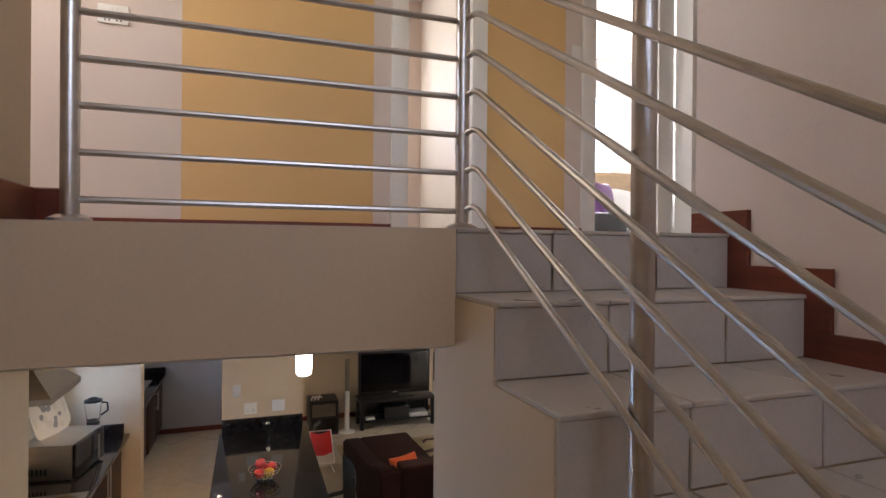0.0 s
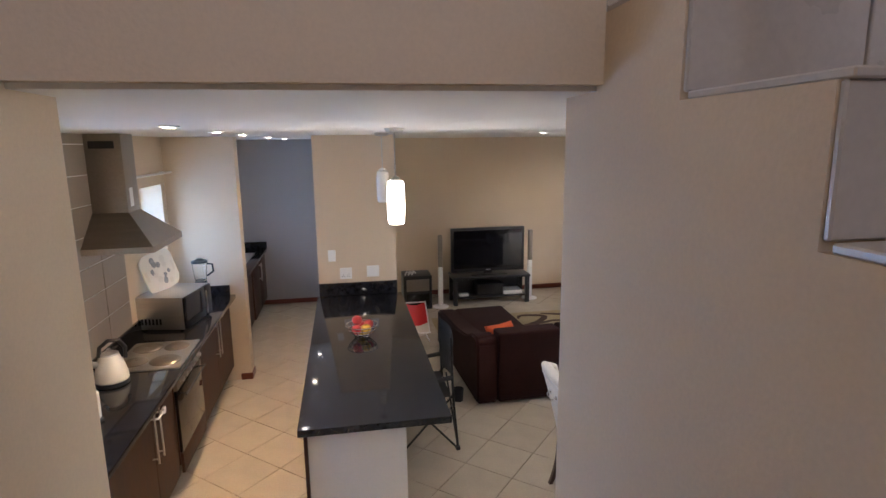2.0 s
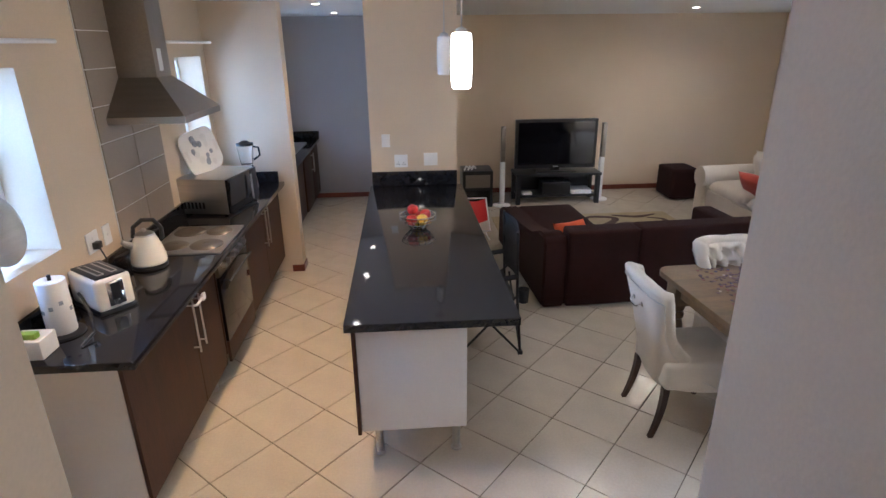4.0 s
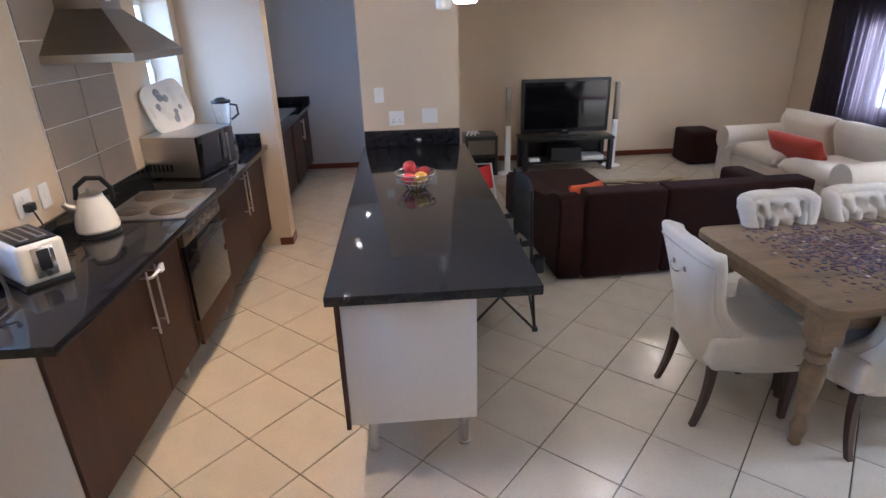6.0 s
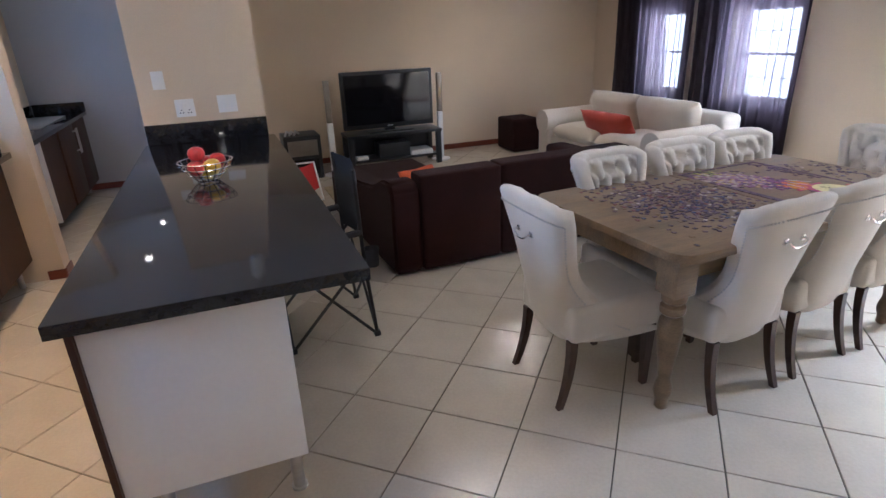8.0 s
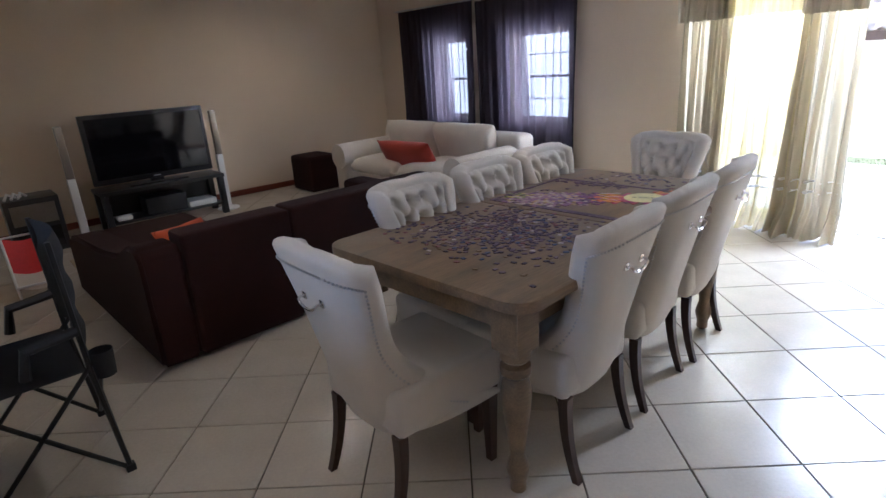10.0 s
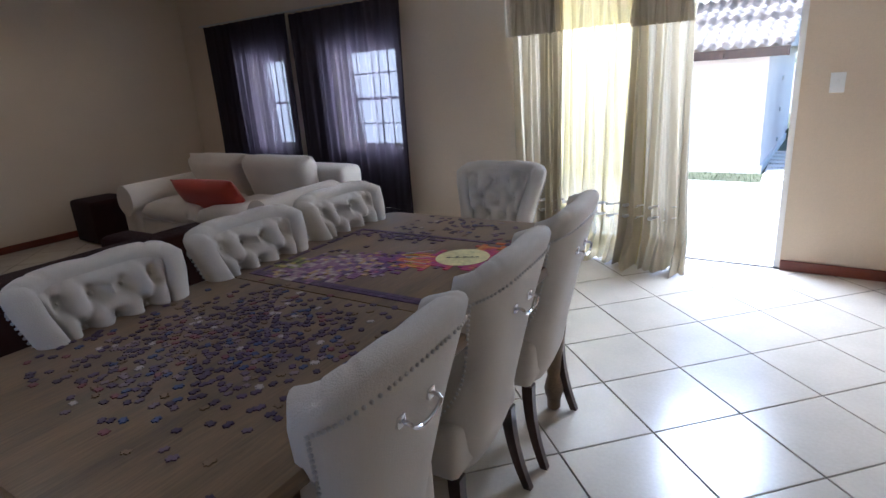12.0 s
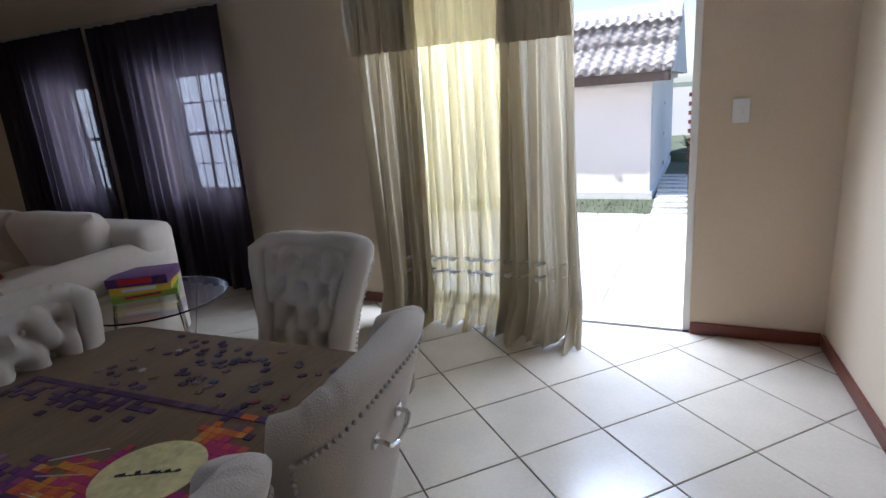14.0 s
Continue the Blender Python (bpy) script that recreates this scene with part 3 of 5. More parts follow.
part("sink", B(-1.2, -0.82, 7.9, 8.9, 0.9, 0.906, bev=0.002), M_STEEL, ws, "steel drop-in sink")
part("end_support", B(-1.215, -0.8, 6.56, 6.59, 0.0, 0.86), M_WALNUT, ws)

# windows of the kitchen wall


def window(name, y0, y1, z0, z1, x, bars=0, label="white steel-framed window"):
    w = tagged(new(name), label, "window", kind="structure")
    bm = bmesh.new()
    f = 0.035
    box(bm, x - 0.02, x + 0.02, y0, y1, z0, z0 + f), box(bm, x - 0.02, x + 0.02, y0, y1, z1 - f, z1)
    box(bm, x - 0.02, x + 0.02, y0, y0 + f, z0 + f, z1 - f), box(bm, x - 0.02, x + 0.02, y1 - f, y1, z0 + f, z1 - f)
    m = (z0 + z1) / 2
    box(bm, x - 0.014, x + 0.014, y0 + f, y1 - f, m - 0.014, m + 0.014)
    part("window_frame", bm, M_WHITE, w)
    for a, b in ((z0 + f, m - 0.014), (m + 0.014, z1 - f)):
        p = part("pane", B(x - 0.003, x + 0.003, y0 + f, y1 - f, a, b), M_GLASS, w)
        p.visible_shadow = False
    if bars:
        for i in range(1, bars):
            yy = y0 + (y1 - y0) * i / bars
            part("security_bar", tube(bmesh.new(), [(x - 0.06 * (1 if x < 0 else -1) * -1, yy, z0), (x + 0.06 * (-1 if x > 0 else 1), yy, z1)], 0.006, 6), M_WHITE, w)
        for i in range(1, 4):
            zz = z0 + (z1 - z0) * i / 4
            part("security_bar", tube(bmesh.new(), [(x - 0.05 * (1 if x > 0 else -1), y0, zz), (x - 0.05 * (1 if x > 0 else -1), y1, zz)], 0.006, 6), M_WHITE, w)
    return w


window("window_1", 3.05, 3.86, 1.22, 2.08, -1.435)
window("window_2", 5.74, 6.33, 1.22, 2.08, -1.435)
# assumed scullery window, never in view, opening for the added lamp
window("window_3", 7.5, 8.3, 1.15, 2.08, -1.40)
window("window_4", 6.09, 6.89, 0.75, 1.70, 6.26, bars=4)
window("window_5", 7.60, 8.20, 0.75, 1.70, 6.26, bars=3)

# ---- dining ----
table = thing("dining_table", "rustic weathered wood dining table with turned legs", "table", (0.18, -0.109, 0), 3.0)
TX0, TX1, TY0, TY1, TZ = 2.165, 3.985, 3.38, 4.385, 0.775


def rounded_plate(x0, x1, y0, y1, z0, z1, r, round0=True, round1=True, edge=0.008):
    pts = []
    for cx, cy, a0, on in ((x1 - r, y1 - r, 0, round1), (x0 + r, y1 - r, 90, round0), (x0 + r, y0 + r, 180, round0), (x1 - r, y0 + r, 270, round1)):
        if on:
            pts += [(cx + r * math.cos(radians(a0 + 90 * k / 6)), cy + r * math.sin(radians(a0 + 90 * k / 6))) for k in range(7)]
        else:
            pts.append((x1 if cx > (x0 + x1) / 2 else x0, y1 if cy > (y0 + y1) / 2 else y0))
    bm = bmesh.new()
    f = bm.faces.new([bm.verts.new((x, y, z0)) for x, y in pts])
    up = bmesh.ops.extrude_face_region(bm, geom=[f])
    bmesh.ops.translate(bm, vec=(0, 0, z1 - z0), verts=[v for v in up["geom"] if isinstance(v, bmesh.types.BMVert)])
    bmesh.ops.recalc_face_normals(bm, faces=bm.faces)
    if edge:
        e = [e for e in bm.edges if abs(e.verts[0].co.z - e.verts[1].co.z) < 1e-6]
        bmesh.ops.bevel(bm, geom=e, offset=edge, segments=2, profile=0.7, affect="EDGES")
    return bm


part("tabletop", rounded_plate(TX0, 3.028, TY0, TY1, 0.738, TZ, 0.09, True, False), M_TABLE, table, "half of the top, meeting the other at a fine joint")
part("tabletop", rounded_plate(3.031, TX1, TY0, TY1, 0.738, TZ, 0.09, False, True), M_TABLE, table, "half of the top, meeting the other at a fine joint")
for y in (TY0 + 0.10, TY1 - 0.125):
    part("apron", B(TX0 + 0.15, TX1 - 0.15, y, y + 0.025, 0.62, 0.738), M_TABLE, table)
for x in (TX0 + 0.10, TX1 - 0.125):
    part("apron", B(x, x + 0.025, TY0 + 0.16, TY1 - 0.16, 0.62, 0.738), M_TABLE, table)
LEG = [(0.016, 0), (0.028, 0.012), (0.028, 0.05), (0.036, 0.075), (0.04, 0.10), (0.034, 0.13), (0.026, 0.16), (0.032, 0.22), (0.043, 0.30), (0.05, 0.37), (0.052, 0.41), (0.046, 0.445), (0.034, 0.46), (0.05, 0.475), (0.052, 0.49), (0.05, 0.505), (0.036, 0.515), (0.05, 0.53), (0.052, 0.545), (0.05, 0.56)]
for x in (TX0 + 0.115, TX1 - 0.115):
    for y in (TY0 + 0.125, TY1 - 0.125):
        bm = lathe(bmesh.new(), LEG, (x, y, 0), 20)
        box(bm, x - 0.055, x + 0.055, y - 0.055, y + 0.055, 0.56, 0.738, bev=0.006)
        part("leg", bm, M_TABLE, table, "turned wooden leg")


def dining_chair(m, group="chairs round the dining table"):
    c = thing("dining_chair", "white linen dining chair, buttoned back, nailhead trim, ring handle, dark legs", "chair", group=group)

    def outer(u, v, off=0.0):
        s = 2 * u - 1
        th = s * math.pi / 2
        z = 0.295 + 0.602 * v
        rec = -0.225 - 0.132 * max(0, v - 0.1) ** 1.2 + 0.03 * max(0, 0.12 - v) / 0.12
        w = 0.235 + 0.006 * v - 0.054 * max(0.0, math.sin(math.pi * v)) ** 1.2 - 0.012 * max(0, 0.12 - v) / 0.12
        f = 0.075 + 0.37 * max(0, 1 - v / 0.60) ** 2.1
        x = (w - off) * math.copysign(abs(math.sin(th)) ** 0.54, s)
        y = rec + off + (f - off * 0.5) * (1 - abs(math.cos(th)) ** 0.75)
        dip = 0.03 * (1 - abs(s) ** 2) * v ** 3
        return Vector((x, y, z + dip - 0.012 * v ** 3))

    bm = bmesh.new()
    nu, nv = 36, 22
    go = sheet(bm, lambda u, v: outer(u, v), nu, nv)
    gi = sheet(bm, lambda u, v: outer(u, v, 0.066), nu, nv)
    for i in range(nu):
        bm.faces.new((go[0][i], gi[0][i], gi[0][i + 1], go[0][i + 1]))
    # one padded roll runs up a side, over the top and down the other side
    rim = [(go[j][0], gi[j][0], (go[j][0].co - go[j][2].co).normalized()) for j in range(nv)]
    side = (go[nv][0].co - go[nv][2].co).normalized()
    rim.append((go[nv][0], gi[nv][0], (side + Vector((0, 0, 1.3))).normalized()))
    rim += [(go[nv][i], gi[nv][i], Vector((0, -0.12, 1)).normalized()) for i in range(1, nu)]
    side = (go[nv][nu].co - go[nv][nu - 2].co).normalized()
    rim.append((go[nv][nu], gi[nv][nu], (side + Vector((0, 0, 1.3))).normalized()))
    rim += [(go[j][nu], gi[j][nu], (go[j][nu].co - go[j][nu - 2].co).normalized()) for j in range(nv - 1, -1, -1)]
    prev = None
    for k, (o, q, d) in enumerate(rim):
        mid, half = (o.co + q.co) / 2, (o.co - q.co) / 2
        lobe = 1 - 0.16 * math.exp(-(((k - nv) % 7.2 - 3.6) / 0.55) ** 2) if nv < k < nv + nu else 1
        row = [o] + [bm.verts.new(mid + half * math.cos(a) * (1 + 0.30 * math.sin(a)) + d * 0.040 * lobe * math.sin(a)) for a in [math.pi * n / 8 for n in range(1, 8)]] + [q]
        if prev:
            for n in range(8):
                bm.faces.new((prev[n], row[n], row[n + 1], prev[n + 1]))
        prev = row
    part("back_shell", bm, M_LINEN, c, smooth=60)
    # buttoned pad
    buttons = [((i - (1.5 if r % 2 == 0 else 1)) * 0.088, 0.862 - 0.082 * r) for r in range(4) for i in range(4 - r % 2)]

    def pad(u, v):
        s = 2 * u - 1
        vv = 0.27 + 0.73 * v
        p = outer(0.5 + s * 0.43, vv, 0.066)
        puff = 0.052 * (1 - abs(s) ** 6) * (1 - max(0, 2 * v - 1) ** 8)
        for bx, bz in buttons:
            puff -= 0.052 * math.exp(-(((p.x - bx) / 0.021) ** 2 + ((p.z - bz) / 0.022) ** 2))
            for dx, dz in ((-0.044, -0.082), (0.044, -0.082), (-0.044, 0.082), (0.044, 0.082)):
                # soft pleats run from button to button
                t = max(0.0, min(1.0, ((p.x - bx) * dx + (p.z - bz) * dz) / (dx * dx + dz * dz)))
                d = math.hypot(p.x - bx - dx * t, p.z - bz - dz * t)
                puff -= 0.008 * math.exp(-(d / 0.011) ** 2)
        return p + Vector((0, max(puff, 0.001), 0))

    bm = bmesh.new()
    sheet(bm, pad, 64, 56)
    part("buttoned_pad", bm, M_LINEN, c, "deep-buttoned inside back", smooth=80)
    bm = bmesh.new()
    for bx, bz in buttons:
        y = outer(0.5, (bz - 0.295) / 0.602, 0.066).y + 0.006
        bmesh.ops.create_icosphere(bm, subdivisions=1, radius=0.009, matrix=Matrix.Translation((bx, y, bz)))
    part("button_row", bm, M_LINEN, c, "covered upholstery buttons")["kind"] = "stuff"
    part("seat", B(-0.222, 0.222, -0.2, 0.27, 0.315, 0.485, bev=0.04, seg=4), M_LINEN, c, "padded linen seat", smooth=60)
    # nail heads along the shell's edge, both sides and across the top
    bm = bmesh.new()
    line = [outer(0.035, v / 40) for v in range(2, 39)] + [outer(u / 30, 0.955) for u in range(2, 29)] + [outer(0.965, v / 40) for v in range(38, 1, -1)]
    last = line[0]
    for p in line:
        gap = (p - last).length
        steps = max(1, int(gap / 0.0145))
        for k in range(steps):
            q = last.lerp(p, k / steps)
            out = Vector((math.copysign(0.002, q.x) if abs(q.x) > 0.2 else 0, -0.002, 0))
            bmesh.ops.create_icosphere(bm, subdivisions=0 + 1, radius=0.0052, matrix=Matrix.Translation(q + out))
        last = p
    part("nailhead_trim", bm, M_STEEL, c, "row of round steel nail heads")["kind"] = "stuff"
    top = outer(0.5, 0.80)
    bm = bmesh.new()
    bail = [(-0.052, -0.004, 0), (-0.052, -0.02, -0.001)]
    bail += [(0.052 * math.cos(math.pi + math.pi * k / 12), -0.026, 0.024 * math.sin(math.pi + math.pi * k / 12)) for k in range(1, 12)]
    bail += [(0.052, -0.02, -0.001), (0.052, -0.004, 0)]
    tube(bm, [(x, top.y + y, top.z + z) for x, y, z in bail], 0.0045, 8)
    for s_ in (-0.052, 0.052):
        box(bm, s_ - 0.012, s_ + 0.012, top.y - 0.006, top.y + 0.008, top.z - 0.012, top.z + 0.012, bev=0.003)
    part("ring_handle", bm, M_CHROME, c, "chrome pull handle on a plate")
    for sx in (-1, 1):
        bm = bmesh.new()
        for (x, y, z), (x2, y2, z2) in (((0.185, -0.178, 0.32), (0.2, -0.238, 0)),):
            n = 8
            rings = []
            for k in range(n + 1):
                t = k / n
                h = 0.019 - 0.006 * t
                cx, cy, cz = x + (x2 - x) * t, y + (y2 - y) * t ** 2, z + (z2 - z) * t
                rings.append([bm.verts.new((sx * (cx + a * h), cy + b * h, cz)) for a, b in ((-1, -1), (1, -1), (1, 1), (-1, 1))])
            for a, b in zip(rings, rings[1:]):
                for j in range(4):
                    bm.faces.new((a[j], a[(j + 1) % 4], b[(j + 1) % 4], b[j]))
            bm.faces.new(rings[0]), bm.faces.new(rings[-1])
        part("leg", bm, M_DARKWOOD, c, "dark splayed back leg")
        bm = bmesh.new()
        q = [[bm.verts.new((sx * (0.19 + a * h), 0.225 + b * h, z)) for a, b in ((-1, -1), (1, -1), (1, 1), (-1, 1))] for h, z in ((0.023, 0.33), (0.014, 0))]
        for j in range(4):
            bm.faces.new((q[0][j], q[0][(j + 1) % 4], q[1][(j + 1) % 4], q[1][j]))
        bm.faces.new(q[0]), bm.faces.new(q[1])
        part("leg", bm, M_DARKWOOD, c)
    c.matrix_basis = m
    return c


chair_a = dining_chair(pose(2.105, 3.883, 0, 0, 0, -90))
for x, y, a in ((2.625, 3.64, 4.8), (3.155, 3.69, 6), (3.67, 3.73, 7), (2.62, 4.14, 183), (3.135, 4.17, 182), (3.625, 4.20, 181), (4.10, 4.09, 92)):
    copy_thing(chair_a, pose(x, y, 0, 0, 0, a))

# ---- lounge ----


def plump(bm, x0, x1, y0, y1, z0, z1, r=0.05, sag=0.0):
    box(bm, x0, x1, y0, y1, z0, z1, bev=r, seg=4)
    return bm


sofa = thing("sectional_sofa", "maroon microfibre corner sofa seen from behind", "sofa", (0.24, 0.03, 0), 2.5)
part("back", plump(bmesh.new(), 1.83, 2.445, 5.24, 5.44, 0.02, 0.695, 0.03), M_MAROON, sofa)
part("back", plump(bmesh.new(), 2.452, 3.62, 5.245, 5.445, 0.02, 0.70, 0.03), M_MAROON, sofa)
bm = bmesh.new()
prof = [(5.245, 0.02), (5.245, 0.60), (5.30, 0.66), (5.45, 0.655), (5.7, 0.56), (6.05, 0.51), (6.75, 0.47), (6.98, 0.43), (7.0, 0.02)]
a = [bm.verts.new((1.62, y, z)) for y, z in prof]
b = [bm.verts.new((1.825, y, z)) for y, z in prof]
for i in range(len(prof)):
    j = (i + 1) % len(prof)
    bm.faces.new((a[i], a[j], b[j], b[i]))
bm.faces.new(a[::-1]), bm.faces.new(b)
bmesh.ops.recalc_face_normals(bm, faces=bm.faces)
bmesh.ops.bevel(bm, geom=list(bm.edges), offset=0.02, segments=3, affect="EDGES", clamp_overlap=True)
part("chaise_arm", bm, M_MAROON, sofa, "sloping arm of the chaise", smooth=60)
part("chaise_seat", plump(bmesh.new(), 1.828, 2.45, 5.445, 7.0, 0.04, 0.43, 0.05), M_MAROON, sofa)
part("seat", plump(bmesh.new(), 2.455, 3.4, 5.447, 6.15, 0.04, 0.43, 0.05), M_MAROON, sofa)
part("arm", plump(bmesh.new(), 3.405, 3.62, 5.447, 6.15, 0.02, 0.6, 0.06), M_MAROON, sofa)
oc = solo("throw_cushion", cushion_bm(bmesh.new(), 0.34, 0.34, 0.12, pose(1.99, 5.70, 0.51, 55, 0, 22)), M_ORANGE, "bright orange square cushion on the maroon sofa", "cushion", smooth=80)

ls = thing("loveseat", "cream slipcovered two-seat sofa beneath the dark curtains", "sofa")
SX0, SX1, SY0, SY1 = 4.30, 5.28, 5.86, 8.02
part("base", plump(bmesh.new(), SX0 + 0.06, SX1 - 0.05, SY0 + 0.04, SY1 - 0.04, 0.01, 0.36, 0.03), M_CREAM, ls, "slipcover skirt to the floor")
for y0, y1 in ((SY0 + 0.27, 6.935), (6.945, SY1 - 0.27)):
    part("seat_cushion", cushion_bm(bmesh.new(), 0.80, y1 - y0, 0.22, pose(SX0 + 0.42, (y0 + y1) / 2, 0.42), 0.32), M_CREAM, ls, smooth=80)
    part("back_cushion", cushion_bm(bmesh.new(), 0.26 * 2, y1 - y0 + 0.05, 0.26, pose(SX0 + 0.70, (y0 + y1) / 2, 0.61, 0, 72, 0), 0.32), M_CREAM, ls, smooth=80)
part("backrest", plump(bmesh.new(), SX1 - 0.26, SX1, SY0 + 0.02, SY1 - 0.02, 0.02, 0.76, 0.09), M_CREAM, ls, smooth=60)
for y0, y1 in ((SY0, SY0 + 0.27), (SY1 - 0.27, SY1)):
    bm = bmesh.new()
    box(bm, SX0 + 0.01, SX1 - 0.04, y0 + 0.03, y1 - 0.03, 0.01, 0.50, bev=0.03)
    tube(bm, [(SX0 - 0.005, (y0 + y1) / 2, 0.515), (SX0 + 0.01, (y0 + y1) / 2, 0.515), (SX1 - 0.1, (y0 + y1) / 2, 0.53)], 0.135, 20)
    part("arm", bm, M_CREAM, ls, "rolled arm", smooth=60)
solo("throw_cushion", cushion_bm(bmesh.new(), 0.36, 0.74, 0.16, pose(4.54, 6.92, 0.56, 0, 60, 6)), M_RED, "red oblong cushion leaning on the cream sofa", "cushion", smooth=80)
solo("ottoman", plump(bmesh.new(), 4.30, 4.72, 8.60, 9.1, 0.01, 0.44, 0.05), M_MAROON, "maroon box ottoman against the wall", "ottoman", smooth=60)

# television corner
st = thing("tv_stand", "low black wooden television stand with open shelf", "tv stand")
part("top", B(2.05, 3.26, 8.58, 9.0, 0.405, 0.44, bev=0.004), M_BLACK, st)
part("shelf", B(2.10, 3.21, 8.62, 8.98, 0.10, 0.125, bev=0.003), M_BLACK, st)
for x in (2.06, 3.19):
    for y in (8.59, 8.93):
        part("leg", B(x, x + 0.06, y, y + 0.06, 0, 0.405, bev=0.003), M_BLACK, st)
part("back_panel", B(2.12, 3.19, 8.97, 8.985, 0.125, 0.405), M_BLACK, st)
solo("media_box", B(2.45, 2.85, 8.66, 8.92, 0.127, 0.30, bev=0.008), M_BLACK, "black amplifier box on the stand's shelf", "media box")
solo("media_box", B(2.86, 3.15, 8.64, 8.9, 0.127, 0.185, bev=0.006), M_SILVER, "flat silver disc player on the stand's shelf", "media box")
solo("game_pad", B(2.16, 2.30, 8.64, 8.74, 0.127, 0.17, bev=0.015), M_PAPER, "small white game controller on the shelf", "controller")
tv = thing("television", "large flat black plasma television on the stand", "television")
part("cabinet", B(2.055, 3.21, 8.75, 8.82, 0.485, 1.165, bev=0.01), M_BLACK, tv)
part("screen", B(2.095, 3.17, 8.745, 8.751, 0.54, 1.125), M_SCREEN, tv, "switched-off glossy screen")
part("maker_badge", B(2.60, 2.67, 8.746, 8.7495, 0.507, 0.516), M_SILVER, tv)
bm = bmesh.new()
box(bm, 2.35, 2.92, 8.68, 8.90, 0.44, 0.455, bev=0.006)
box(bm, 2.57, 2.70, 8.77, 8.81, 0.45, 0.50)
part("foot", bm, M_BLACK, tv)
for x, y in ((1.86, 8.62), (3.32, 8.80)):
    s = thing("floor_speaker", "slim silver floor-standing speaker on a round base", "speaker", (x, y, 0), 0, "tall speakers beside the television")
    part("base", lathe(bmesh.new(), [(0.12, 0), (0.12, 0.012), (0.05, 0.024), (0.03, 0.03)], (0, 0, 0), 28), M_SILVER, s)
    part("column", B(-0.035, 0.035, -0.03, 0.03, 0.025, 0.62, bev=0.014), M_SILVER, s)
    part("grille", B(-0.032, 0.032, -0.032, 0.028, 0.62, 1.10, bev=0.012), M_HOOD, s, "grey mesh grille")
cab = thing("video_cabinet", "small dark cabinet with glass front and open compartments", "cabinet")
part("body", B(1.30, 1.72, 8.55, 8.95, 0.0, 0.51, bev=0.006), M_BLACK, cab)
part("shelf_front", B(1.34, 1.68, 8.546, 8.551, 0.28, 0.46), M_HOOD, cab)
part("shelf_front", B(1.34, 1.68, 8.546, 8.551, 0.05, 0.24), M_SCREEN, cab)
bm = bmesh.new()
random.seed(5)
for i in range(3):
    tube(bm, [(1.33 + 0.05 * i, 8.62, 0.513 + 0.006), (1.36 + 0.05 * i, 8.66 + 0.03 * random.random(), 0.56), (1.42 + 0.04 * i, 8.72, 0.52)], 0.012, 6)
solo("white_cables", bm, M_PAPER, "bundle of white cloth and cables on the cabinet", "cables", smooth=60)
rug = thing("rug", "beige rug with dark brown scrolls before the television", "rug")
part("rug_base", rounded_plate(1.62, 3.95, 6.4, 8.05, 0.001, 0.012, 0.02, edge=0.003), M_RUG, rug)


def scroll(pts, w):
    """A flat ribbon of dark pile along a smooth path, tapering at its ends."""
    P = [Vector((x, y, 0)) for x, y in pts]
    fine = []
    for i in range(len(P) - 1):
        p0, p1, p2, p3 = P[max(i - 1, 0)], P[i], P[i + 1], P[min(i + 2, len(P) - 1)]
        for k in range(8):
            t = k / 8
            fine.append(0.5 * (2 * p1 + (p2 - p0) * t + (2 * p0 - 5 * p1 + 4 * p2 - p3) * t * t + (3 * p1 - p0 - 3 * p2 + p3) * t ** 3))
    bm = bmesh.new()
    L, U = [], []
    for i, p in enumerate(fine):
        d = (fine[min(i + 1, len(fine) - 1)] - fine[max(i - 1, 0)]).normalized()
        q = Vector((-d.y, d.x, 0)) * w * (0.25 + 0.75 * math.sin(math.pi * (i + 0.5) / len(fine)))
        L.append([bm.verts.new(p - q + Vector((0, 0, z))) for z in (0.012, 0.016)])
        U.append([bm.verts.new(p + q + Vector((0, 0, z))) for z in (0.012, 0.016)])
    for i in range(len(fine) - 1):
        bm.faces.new((L[i][1], L[i + 1][1], U[i + 1][1], U[i][1]))
        bm.faces.new((L[i][0], L[i + 1][0], L[i + 1][1], L[i][1]))
        bm.faces.new((U[i][1], U[i + 1][1], U[i + 1][0], U[i][0]))
    return bm


for pts, w in ((((1.9, 6.7), (2.3, 7.1), (2.9, 7.2), (3.4, 6.9), (3.5, 7.3), (3.2, 7.4)), 0.045), (((2.0, 7.8), (2.4, 7.45), (2.9, 7.5), (3.2, 7.8), (2.9, 7.9), (2.8, 7.75)), 0.045), (((2.9, 7.45), (3.3, 7.6), (3.7, 7.4), (3.8, 7.7), (3.6, 7.8)), 0.04), (((2.1, 7.3), (2.0, 7.55), (2.2, 7.65), (2.35, 7.5)), 0.035), (((3.2, 7.95), (3.5, 7.85), (3.8, 7.95)), 0.04), (((2.5, 7.95), (2.35, 7.75), (2.15, 7.95)), 0.035)):
    part("scroll", scroll(pts, w), M_RUGD, rug, "dark brown woven scroll")

